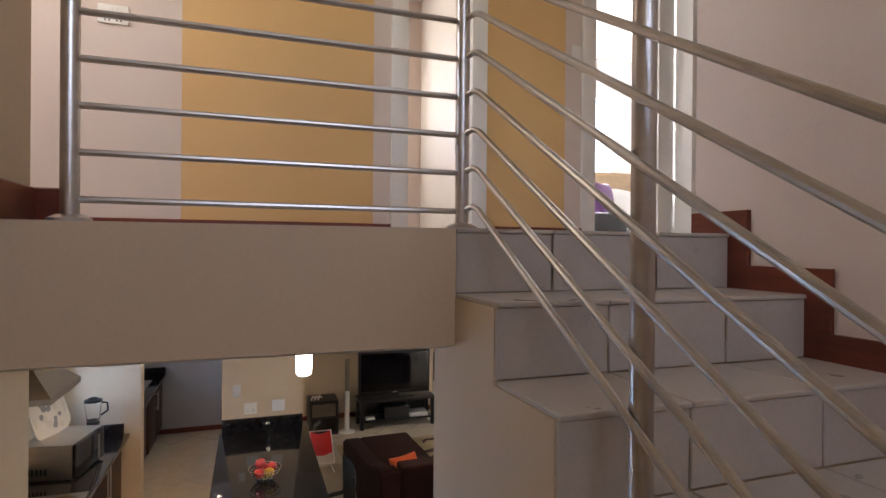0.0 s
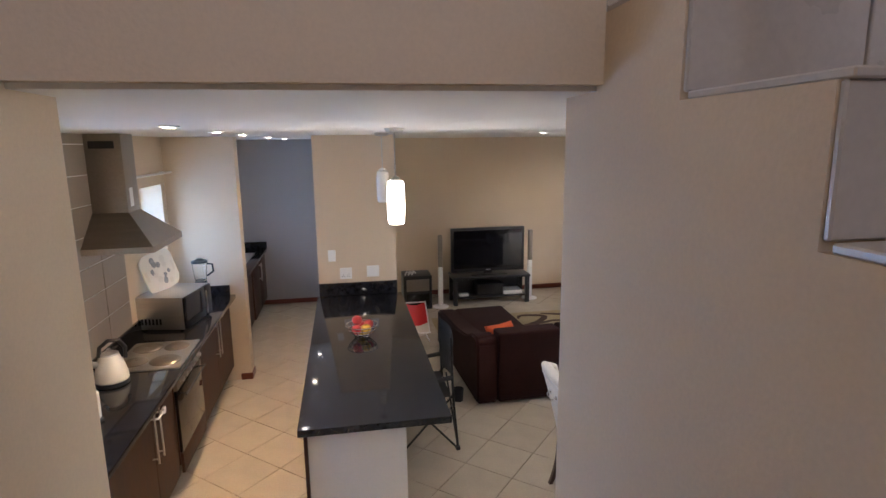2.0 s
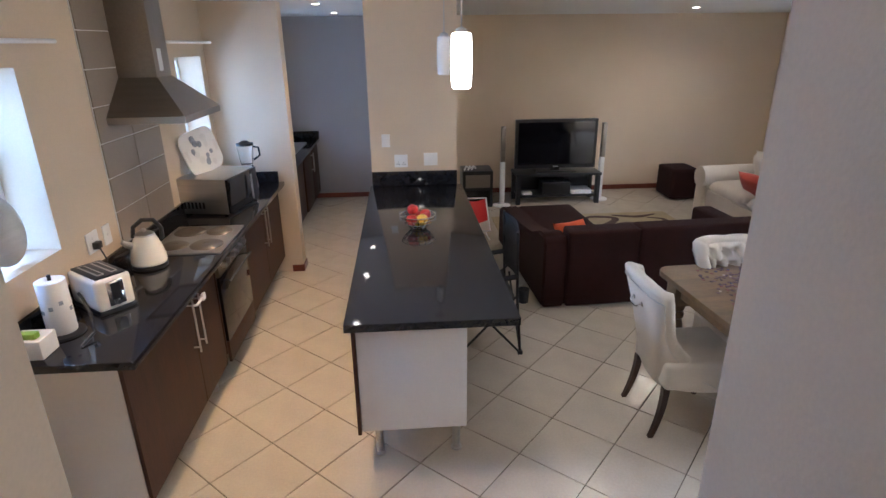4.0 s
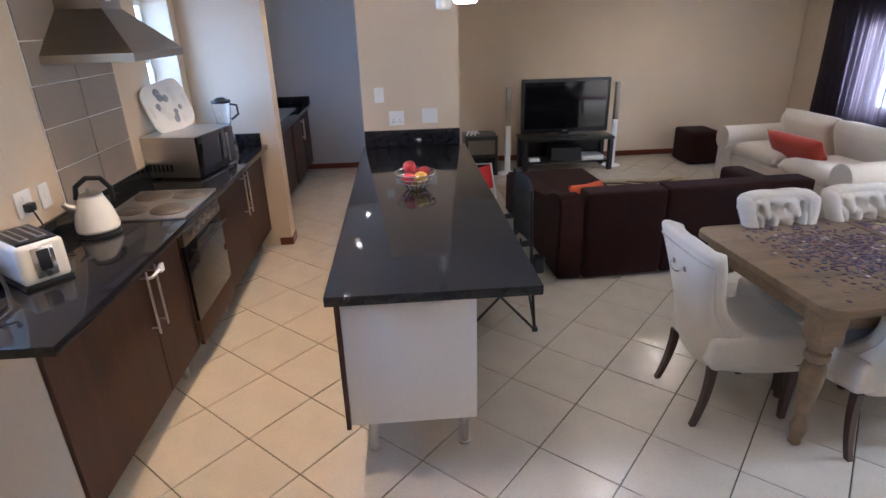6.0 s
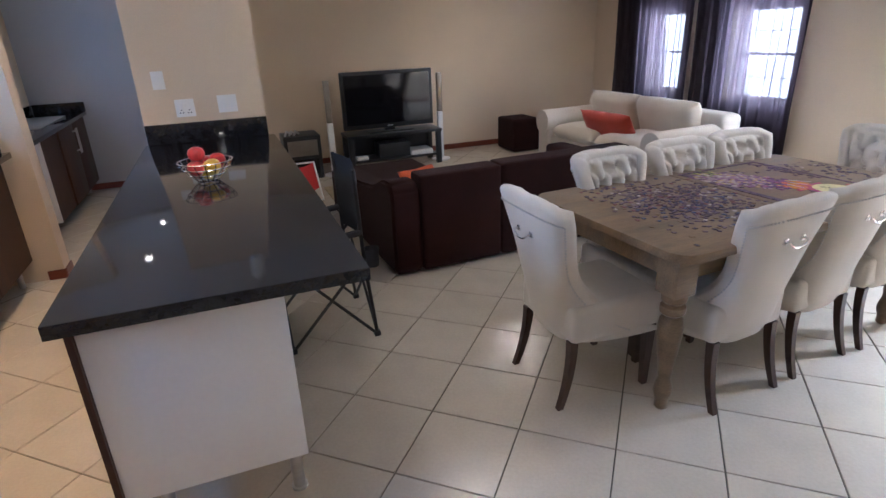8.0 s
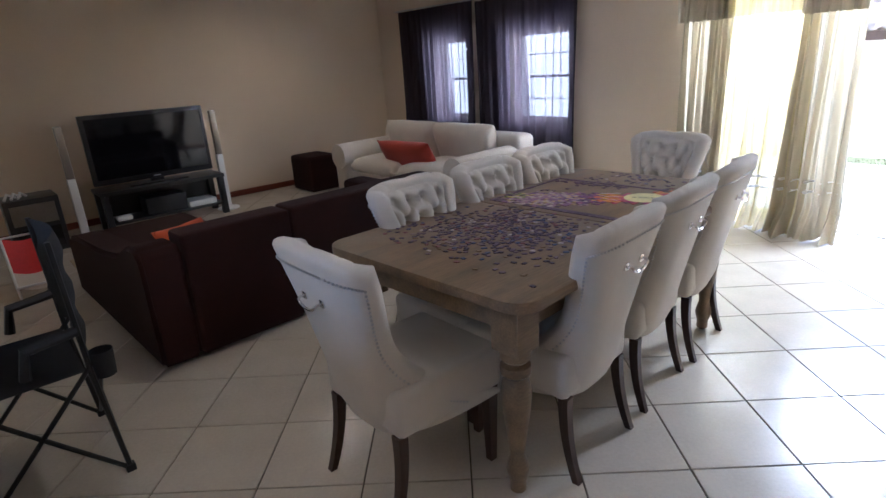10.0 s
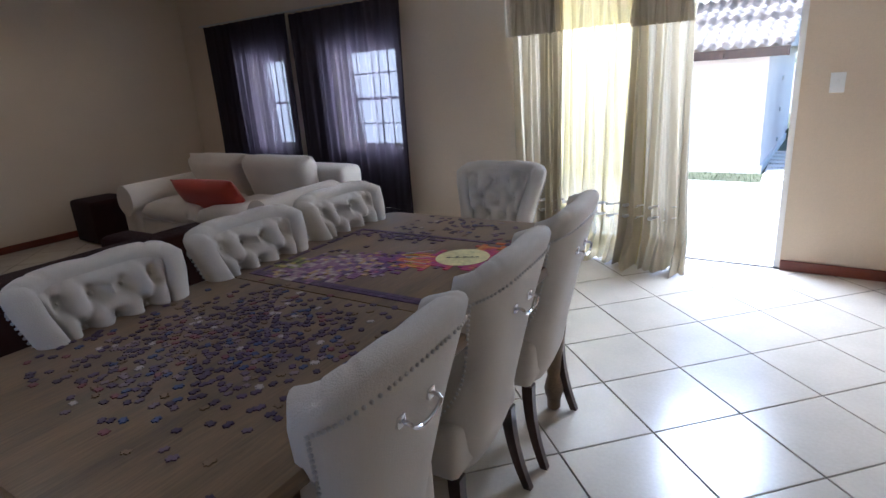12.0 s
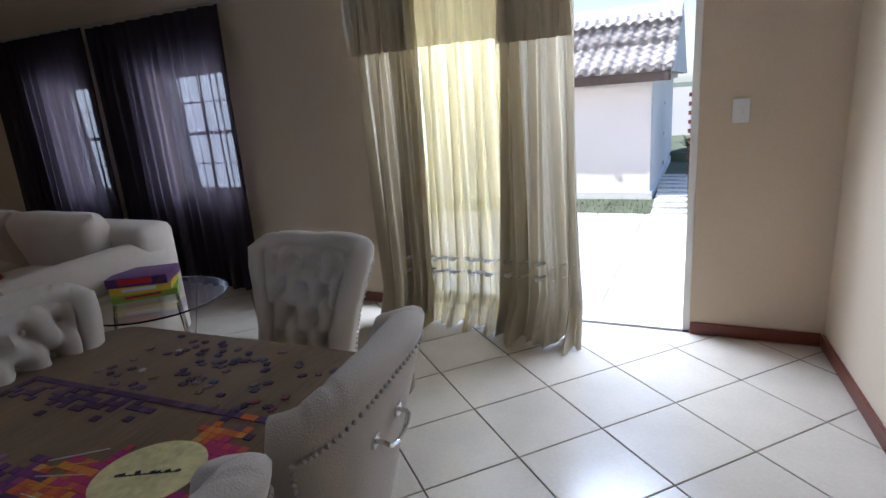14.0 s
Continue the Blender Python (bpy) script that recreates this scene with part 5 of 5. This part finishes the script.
part("rim", tube(bmesh.new(), [(-0.18, -0.28, 0.16), (-0.18, 0.22, 0.52), (0.18, 0.22, 0.52), (0.18, -0.28, 0.16), (-0.18, -0.28, 0.16)], 0.013, 8), M_PAPER, rk)

rk.scale = (0.75, 0.75, 0.8)

# ---- puzzle on the table ----


def island_colours(name, stops, rough=0.45):
    """Every loose piece takes its own colour out of the ramp."""
    m = bpy.data.materials.new(name)
    m.use_nodes = True
    N, L = m.node_tree.nodes, m.node_tree.links
    g_, r_ = N.new("ShaderNodeNewGeometry"), N.new("ShaderNodeValToRGB")
    r_.color_ramp.interpolation = "CONSTANT"
    while len(r_.color_ramp.elements) < len(stops):
        r_.color_ramp.elements.new(0.5)
    for e, (p, c) in zip(r_.color_ramp.elements, stops):
        e.position, e.color = p, (*c, 1)
    L.new(g_.outputs["Random Per Island"], r_.inputs[0]), L.new(r_.outputs[0], N["Principled BSDF"].inputs["Base Color"])
    N["Principled BSDF"].inputs["Roughness"].default_value = rough
    return m


M_LOOSE = island_colours("loose_puzzle_card", ((0, (0.035, 0.02, 0.06)), (0.2, (0.06, 0.035, 0.09)), (0.38, (0.10, 0.06, 0.13)), (0.52, (0.15, 0.10, 0.15)), (0.64, (0.25, 0.19, 0.20)), (0.74, (0.04, 0.07, 0.19)), (0.82, (0.20, 0.06, 0.08)), (0.88, (0.20, 0.13, 0.07)), (0.95, (0.55, 0.50, 0.48))))
M_NIGHT = island_colours("night_puzzle_card", ((0, (0.055, 0.025, 0.075)), (0.5, (0.09, 0.04, 0.11)), (0.85, (0.13, 0.07, 0.14))))
M_MOON = mat("yellow_puzzle_card", (0.78, 0.70, 0.34), 0.45, var=0.25, scale=14, fine=60, bump=0.02)


def piece(bm, x, y, a, s, z):
    """One flat jigsaw piece with knobs and bites."""
    out = []
    for k in range(4):
        b = a + k * math.pi / 2
        d, p = Vector((math.cos(b), math.sin(b))), Vector((-math.sin(b), math.cos(b)))
        n = 0.42 if (k + int(1000 * x)) % 2 else -0.32
        for t, o in ((-1, 1), (-0.3, 1), (-0.22, 1 + n), (0.22, 1 + n), (0.3, 1)):
            out.append(Vector((x, y)) + (d * o + p * t) * s)
    lo = [bm.verts.new((q.x, q.y, z)) for q in out]
    hi = [bm.verts.new((q.x, q.y, z + 0.0022)) for q in out]
    bm.faces.new(hi)
    for i in range(len(out)):
        j = (i + 1) % len(out)
        bm.faces.new((lo[i], lo[j], hi[j], hi[i]))


rnd = random.Random(21)
bm = bmesh.new()
taken = []
n = 0
while n < 640:
    x, y = rnd.gauss(2.68, 0.165), rnd.gauss(3.95, 0.18)
    if n % 9 == 0:
        x, y = rnd.uniform(3.66, 3.92), rnd.uniform(3.62, 4.25)
    if not (2.29 < x < 3.94 and 3.46 < y < 4.33) or (3.03 < x < 3.66 and 3.55 < y < 4.33):
        continue
    if any((x - p) ** 2 + (y - q) ** 2 < 0.00022 for p, q in taken):
        continue
    taken.append((x, y))
    piece(bm, x, y, rnd.uniform(0, 6.28), rnd.uniform(0.0068, 0.0085), TZ + 0.0003)
    n += 1
solo("loose_puzzle_pieces", bm, M_LOOSE, "hundreds of loose purple jigsaw pieces on the table", "puzzle", kind="stuff", smooth=0)
zones = {k: bmesh.new() for k in ("floral", "leafy", "dusk", "magenta", "orange", "night")}
px = py = 0.0183
FLO, MOON = Vector((3.19, 4.17)), Vector((3.45, 3.74))
AX = (MOON - FLO).normalized()
SD = Vector((-AX.y, AX.x))
LEN = (MOON - FLO).length
for i in range(33):
    for j in range(43):
        x, y = 3.045 + i * px, 3.56 + j * py
        p = Vector((x + px / 2, y + py / 2)) - FLO
        t = p.dot(AX) / LEN + 0.05 * math.sin(i * 1.7 + j * 0.9) + rnd.uniform(-0.05, 0.05)
        d = p.dot(SD)
        half = 0.115 + 0.03 * math.sin(5 * t + 1) + 0.02 * math.sin(i * 0.9 - j * 1.3)
        edge = i in (0, 1, 32) or j == 0 or (j == 42 and i % 5)
        if abs(d + 0.01) < half and -0.28 < t < 1.28:
            if t < 0.42:
                zn = "leafy" if t < -0.1 and d > 0 else "floral"
            elif t < 0.60:
                zn = "dusk"
            elif t < 0.74 or (t > 0.9 and d > 0.07):
                zn = "orange" if abs(d) < 0.075 or t > 0.9 else "magenta"
            else:
                zn = "magenta"
            if rnd.random() < 0.05 + (0.35 if abs(d + 0.01) > half - 0.02 else 0):
                continue
        elif edge or (x > 3.54 and y > 3.9 and rnd.random() < 0.35) or rnd.random() < 0.03:
            zn = "night"
        else:
            continue
        box(zones[zn], x, x + px - 0.0009, y, y + py - 0.0009, TZ + 0.0003, TZ + 0.0025)
M_FLORAL = island_colours("floral_puzzle_card", ((0, (0.36, 0.26, 0.28)), (0.22, (0.30, 0.15, 0.24)), (0.42, (0.50, 0.42, 0.38)), (0.56, (0.20, 0.08, 0.20)), (0.8, (0.5, 0.34, 0.16)), (0.9, (0.10, 0.05, 0.14))))
M_LEAFY = island_colours("leafy_puzzle_card", ((0, (0.22, 0.26, 0.06)), (0.35, (0.5, 0.42, 0.12)), (0.6, (0.55, 0.48, 0.42)), (0.8, (0.10, 0.09, 0.05))))
M_DUSK = island_colours("dusk_puzzle_card", ((0, (0.10, 0.022, 0.15)), (0.4, (0.17, 0.03, 0.17)), (0.7, (0.05, 0.025, 0.10)), (0.9, (0.30, 0.05, 0.15))))
M_MAGENTA = island_colours("magenta_puzzle_card", ((0, (0.45, 0.035, 0.14)), (0.4, (0.52, 0.06, 0.10)), (0.7, (0.38, 0.03, 0.19)), (0.9, (0.56, 0.12, 0.08))))
M_SUNSET = island_colours("sunset_puzzle_card", ((0, (0.62, 0.14, 0.025)), (0.4, (0.66, 0.25, 0.04)), (0.7, (0.5, 0.07, 0.05)), (0.9, (0.62, 0.36, 0.10))))
pz = thing("jigsaw_puzzle", "half-made jigsaw with sunset, flowers and yellow moon", "puzzle")
pz.matrix_basis = pose(3.35, 3.95, 0, 0, 0, 3) @ pose(-3.35, -3.95, 0)
for zn, m in (("floral", M_FLORAL), ("leafy", M_LEAFY), ("dusk", M_DUSK), ("magenta", M_MAGENTA), ("orange", M_SUNSET), ("night", M_NIGHT)):
    part(zn + "_section", zones[zn], m, pz, smooth=0)["kind"] = "stuff"
MT = pose(3.45, 3.74, 0, 0, 0, -45)
bm = lathe(bmesh.new(), [(0.001, TZ + 0.0026), (0.094, TZ + 0.0026), (0.094, TZ + 0.0034), (0.001, TZ + 0.0034)], (0, 0, 0), 36)
bmesh.ops.transform(bm, matrix=MT @ Matrix.Diagonal((1, 0.94, 1, 1)), verts=bm.verts)
part("moon_section", bm, M_MOON, pz, "pale yellow oval moon")
bm = bmesh.new()
for k in range(13):
    box(bm, -0.055 + 0.008 * k, -0.046 + 0.008 * k, 0.012 - 0.003 * k, 0.0145 - 0.003 * k + 0.006 * (k % 3 == 1) + 0.004 * (k % 4 == 0), TZ + 0.0036, TZ + 0.0041)
bmesh.ops.transform(bm, matrix=MT, verts=bm.verts)
part("moon_twig", bm, M_BLACK, pz, "dark printed twig across the moon", smooth=0)
for k in range(6):
    p, q = FLO + AX * LEN * 0.60 + SD * (0.085 - 0.022 * k), FLO + AX * LEN * (0.80 - 0.012 * k) + SD * (0.095 - 0.036 * k)
    part("sun_ray", tube(bmesh.new(), [(p.x, p.y, TZ + 0.003), (q.x, q.y, TZ + 0.003)], 0.0011, 5), M_YEL if k % 2 else M_PAPER, pz, "thin printed sun ray")

# glass side table with game boxes
gt = thing("glass_side_table", "low round glass-topped side table beyond the dining table", "side table", (4.86, 5.62, 0))
p_ = part("glass_top", lathe(bmesh.new(), [(0.375, 0.405), (0.38, 0.41), (0.375, 0.415)], (0, 0, 0), 36), M_GLASS, gt)
for a in (0.4, 2.5, 4.6):
    part("leg", tube(bmesh.new(), [(0.26 * math.cos(a), 0.26 * math.sin(a), 0), (0.2 * math.cos(a), 0.2 * math.sin(a), 0.405)], 0.01, 8), M_CHROME, gt)
for i, (z0, z1, m, w, lab) in enumerate(((0.416, 0.452, M_GREEN, 0.165, "flat green game box at the bottom of the stack"), (0.453, 0.493, M_YEL, 0.155, "yellow game box in the stack"), (0.494, 0.545, M_PURPLE, 0.16, "dark puzzle box with pictures atop the stack"))):
    b_ = thing("game_box", lab, "box", (4.90, 5.74, 0), -42 - 7 * i, "stack of game boxes")
    part("tray", B(-w + 0.003, w - 0.003, -0.112, 0.112, z0, z1 - 0.01), m, b_)
    part("lid", B(-w, w, -0.115, 0.115, z0 + 0.012, z1, bev=0.002), m, b_)
    part("printed_panel", B(-w * 0.6, w * 0.5, -0.1162, -0.1148, z0 + 0.016, z1 - 0.006), M_REDP if i != 1 else M_PAPER, b_)

# ---- upstairs ----
for nm, a, b in (("door_2", 1.26, 1.72), ("door_3", 2.50, 3.34)):
    f = tagged(new(nm), "white painted door frame in the upstairs wall", "door frame", kind="structure")
    for x0, x1 in ((a - 0.06, a + 0.035), (b - 0.035, b + 0.06)):
        part("jamb", B(x0, x1, 3.28, 3.44, UP, UP + 2.05, bev=0.004), M_WHITE, f)
    part("head", B(a + 0.036, b - 0.036, 3.28, 3.44, UP + 2.0, UP + 2.05), M_WHITE, f)
solo("bedroom_door", B(3.17, 3.30, 3.45, 3.49, UP + 0.01, UP + 2.0, bev=0.003), M_WHITE, "white bedroom door standing open", "door")
bed = thing("bed", "bed with white duvet and brown headboard in the bedroom", "bed")
part("mattress", B(3.75, 5.4, 4.9, 6.4, UP + 0.12, UP + 0.42, bev=0.05, seg=3), M_PANEL, bed)
bm = bmesh.new()
sheet(bm, lambda u, v: Vector((3.68 + 1.75 * u, 4.82 + 1.4 * v, UP + 0.50 + 0.05 * math.sin(9 * u + 5 * v) - 0.28 * max(0, 1 - u * 12) - 0.28 * max(0, 1 - v * 12))), 40, 34)
part("duvet", bm, M_PANEL, bed, "rumpled white duvet", smooth=80)
part("headboard", B(3.7, 5.45, 6.41, 6.48, UP, UP + 0.95, bev=0.02), M_TABLE, bed)
part("pillow", cushion_bm(bmesh.new(), 0.6, 0.4, 0.18, pose(4.1, 6.2, UP + 0.62, 35, 0, 0)), M_PAPER, bed, smooth=80)
solo("storage_box", B(2.98, 3.38, 4.05, 4.45, UP, UP + 0.24, bev=0.02), M_BLACK, "black storage box on the bedroom floor", "box")
solo("purple_cushion", cushion_bm(bmesh.new(), 0.36, 0.36, 0.12, pose(3.62, 4.72, UP + 0.40, 80, 0, 30)), M_PURPLE, "purple cushion against the bed", "cushion", smooth=80)

# ---- garden ----
M_PAVE = mat("pale_paving", (0.66, 0.63, 0.57), 0.8, var=0.08, scale=2, fine=40, bump=0.2)
M_GRASS = mat("lawn_soil", (0.10, 0.11, 0.06), 0.95, var=0.3, scale=1.5, fine=60, bump=0.6)
M_BLADE = mat("grass_blade", (0.10, 0.125, 0.06), 0.7, var=0.3, scale=2, fine=30, bump=0)
M_PLASTER = mat("cream_house_plaster", (0.76, 0.67, 0.60), 0.85, var=0.05, scale=0.8, fine=60, bump=0.2)
M_ROOF = mat("grey_roof_tile", (0.50, 0.45, 0.40), 0.8, var=0.12, scale=3, fine=40, bump=0.2, rnd=0.15)
M_BRICK = mat("red_face_brick", (0.30, 0.08, 0.045), 0.85, var=0.2, scale=5, fine=60, bump=0.4, rnd=0.25)
M_LEAF = mat("agave_leaf", (0.10, 0.17, 0.07), 0.5, var=0.2, scale=6, fine=40, bump=0.05)
GZ = -0.5
solo("ground", B(6.31, 400, -300, 300, GZ - 0.2, GZ), M_GRASS, "flat lawn and soil reaching to the distance", "ground", "structure", smooth=0)
solo("ground_west", B(-400, -1.47, -300, 300, GZ - 0.2, GZ), M_GRASS, "flat ground beyond the kitchen", "ground", "structure", smooth=0)
patio = tagged(new("patio"), "pale concrete paving outside the garden door", "patio", kind="structure")
part("slab_base", B(6.31, 9.2, 0.5, 6.5, GZ, -0.045), M_PAVE, patio, smooth=0)
for i in range(6):
    for j in range(10):
        part("paver", B(6.315 + 0.48 * i, 6.788 + 0.48 * i, 1.0 + 0.5 * j, 1.49 + 0.5 * j, -0.045, -0.02, bev=0.006, seg=1), M_PAVE, patio, smooth=0)
path = solo("lower_paving", B(9.2, 10.95, 0.5, 8, GZ, GZ + 0.03, bev=0.01), M_PAVE, "lower band of pale paving before the lawn", "paving", "structure")
nh = thing("neighbour_house", "cream plastered outbuilding with grey tiled roof", "house", (0, 0.36, 0))
part("wall", B(12.5, 18.0, 3.39, 9.5, GZ + 0.12, 1.42), M_PLASTER, nh, smooth=0)
part("plinth", B(12.46, 18.04, 3.35, 9.54, GZ, GZ + 0.12), M_PAVE, nh, "grey plinth", smooth=0)
part("fascia", B(12.16, 12.2, 3.1, 9.8, 1.36, 1.50), M_DARKWOOD, nh, "dark timber fascia")
part("soffit", B(12.2, 12.5, 3.1, 9.8, 1.46, 1.48), M_DARKWOOD, nh)
for y in (3.12, 4.0, 4.9, 5.8, 6.7):
    part("rafter_end", B(12.1, 12.5, y, y + 0.06, 1.38, 1.46), M_DARKWOOD, nh)
part("gable", B(12.5, 18, 3.3, 3.36, 1.40, 1.52), M_PLASTER, nh)
tm = bmesh.new()
sheet(tm, lambda u, v: Vector((0.235 * (v - 0.03), 0.19 * u, 0.026 * math.sin(2 * math.pi * u) - 0.018 * v + 0.03)), 8, 1)
bmesh.ops.solidify(tm, geom=tm.faces[:], thickness=0.014)
tmesh = mesh_of("roof_tile", tm, M_ROOF, 60)
for i in range(12):
    for j in range(24):
        ob = new("roof_tile", tmesh)
        ob.parent = nh
        ob.matrix_basis = pose(12.12, 3.06, 1.50, 0, -24, 0) @ pose(0.215 * i, 0.186 * j, 0.0, 0, 0, 0)
bm = bmesh.new()
v4 = [bm.verts.new(q) for q in ((12.2, 3.1, 1.49), (12.2, 9.8, 1.49), (15.2, 9.8, 2.82), (15.2, 3.1, 2.82), (18.3, 3.1, 1.49), (18.3, 9.8, 1.49))]
bm.faces.new(v4[:4]), bm.faces.new((v4[3], v4[2], v4[5], v4[4])), bm.faces.new((v4[0], v4[3], v4[4])), bm.faces.new((v4[1], v4[5], v4[2]))
part("roof", bm, M_ROOF, nh, "pitched roof of grey tiles", smooth=0)
for i in range(9):
    q = solo("stepping_stone", rounded_plate(-0.12, 0.12, -0.24, 0.24, 0, 0.05, 0.03, edge=0.008), M_PAVE, "pale rectangular stepping stone in the lawn", "stepping stone", group="stepping stones")
    q.matrix_basis = pose(11.4 + 0.42 * i, 3.38 + 0.014 * i, GZ, 0, 0, 3 * math.sin(i * 2.1))
pil = thing("brick_pillar", "red face-brick garden pillar", "pillar", (15.0, 2.98, GZ))
part("core", B(-0.16, 0.16, -0.24, 0.24, 0, 1.62), M_PAVE, pil, smooth=0)
brm = mesh_of("brick", B(-0.106, 0.106, -0.052, 0.052, 0, 0.073, bev=0.004, seg=1), M_BRICK, 0)
for k in range(19):
    for s in range(5):
        ob = new("brick", brm)
        ob.parent = pil
        ob.matrix_basis = pose(-0.165 + 0.02, -0.2 + 0.1 * s, 0.085 * k, 0, 0, 90 if k % 2 == 0 else 0) if s % 2 == k % 2 else pose(-0.12, -0.2 + 0.1 * s, 0.085 * k)
gate = thing("garden_gate", "slim white metal garden gate beside the house", "gate", (15.2, 3.78, GZ))
for y in (0, 0.05):
    part("post", B(-0.03, 0.03, y - 0.02, y + 0.015, 0, 1.5), M_WHITE, gate)
for z in (0.2, 0.8, 1.4):
    part("hinge", B(-0.04, 0.04, -0.06, -0.02, z, z + 0.08), M_STEEL, gate)
ag = thing("agave_plant", "small spiky grey-green agave by the path", "plant", (17.5, 3.31, GZ + 0.25))
rnd = random.Random(4)
for i in range(26):
    a, l = rnd.uniform(0, 6.28), rnd.uniform(0.3, 0.5)
    e = rnd.uniform(0.5, 1.3)
    bm = bmesh.new()
    sheet(bm, lambda u, v: Vector(((u - 0.5) * 0.06 * (1 - v) ** 0.6, l * v * math.cos(e), l * v * math.sin(e) - 0.08 * v * v + 0.012 * abs(u - 0.5))), 2, 5)
    bmesh.ops.transform(bm, matrix=Matrix.Rotation(a, 4, "Z"), verts=bm.verts)
    part("leaf", bm, M_LEAF, ag, smooth=80)
solo("plant_bed", lathe(bmesh.new(), [(0.5, 0), (0.42, 0.2), (0.2, 0.26)], (17.5, 3.31, GZ), 16), M_GRASS, "low earth mound under the agave", "plant bed", "structure")
bm = bmesh.new()
for i in range(5200):
    x, y = rnd.uniform(10.97, 14.6), rnd.uniform(2.4, 6.4)
    if x > 12.4 and y > 3.66:
        continue
    h_, a, s = rnd.uniform(0.025, 0.07), rnd.uniform(0, 6.28), 0.006
    dx, dy = math.cos(a) * s, math.sin(a) * s
    bm.faces.new((bm.verts.new((x - dx, y - dy, GZ)), bm.verts.new((x + dx, y + dy, GZ)), bm.verts.new((x + dy * 4, y - dx * 4, GZ + h_))))
solo("grass", bm, M_BLADE, "short mown lawn grass", "grass", kind="stuff", smooth=0)
bw = solo("boundary_wall", B(24, 24.2, -12, 18, GZ, 1.1), M_PLASTER, "pale garden boundary wall beyond the lawn", "garden wall", "structure", smooth=0)

# ---- floor tiles ----
T, TURN = 0.3937, -42.14
CT, ST = math.cos(radians(TURN)), math.sin(radians(TURN))
g = 0.0027


def clip(poly, k, lim, keep_less):
    out = []
    for i in range(len(poly)):
        a, b = poly[i], poly[(i + 1) % len(poly)]
        ia, ib = (a[k] <= lim) == keep_less, (b[k] <= lim) == keep_less
        if ia:
            out.append(a)
        if ia != ib:
            t = (lim - a[k]) / (b[k] - a[k])
            out.append(tuple(a[n] + (b[n] - a[n]) * t for n in (0, 1)))
    return out


floor_tiles = tagged(new("floor_tiles"), "glossy cream ceramic floor tiles laid diagonally with dark joints", "floor tiles", kind="structure")
h = (T - 2 * g) / 2
tile_mesh = mesh_of("tile", B(-h, h, -h, h, -0.009, 0.0, bev=0.002, seg=1), M_TILE, 0)
rest = bmesh.new()
FX0, FX1, FY0, FY1 = -1.219, 6.069, 1.76, 9.335
count = 0
for i in range(-20, 21):
    for j in range(-20, 21):
        u, v = (i + 0.5) * T, (j + 0.5) * T
        x, y = 1.349 + CT * u - ST * v, 3.903 + ST * u + CT * v
        if not (FX0 - 0.3 < x < FX1 + 0.3 and FY0 - 0.3 < y < FY1 + 0.3):
            continue
        r = h * 2 ** 0.5
        if FX0 <= x - r and x + r <= FX1 and FY0 <= y - r and y + r <= FY1 and count < 300 and not (x > 1.3 and y > 8.6):
            ob = new("tile", tile_mesh)
            ob.matrix_basis = pose(x, y, 0, 0, 0, TURN)
            ob.parent = floor_tiles
            count += 1
        else:
            p = [(x + CT * a - ST * b, y + ST * a + CT * b) for a, b in ((-h, -h), (h, -h), (h, h), (-h, h))]
            for k, lim, less in ((0, FX1, True), (0, FX0, False), (1, FY1, True), (1, FY0, False)):
                if len(p) > 2:
                    p = clip(p, k, lim, less)
            if len(p) > 2:
                top = rest.faces.new([rest.verts.new((a, b, 0)) for a, b in p])
part("cut_tile", rest, M_TILE, floor_tiles, smooth=0)["kind"] = "stuff"
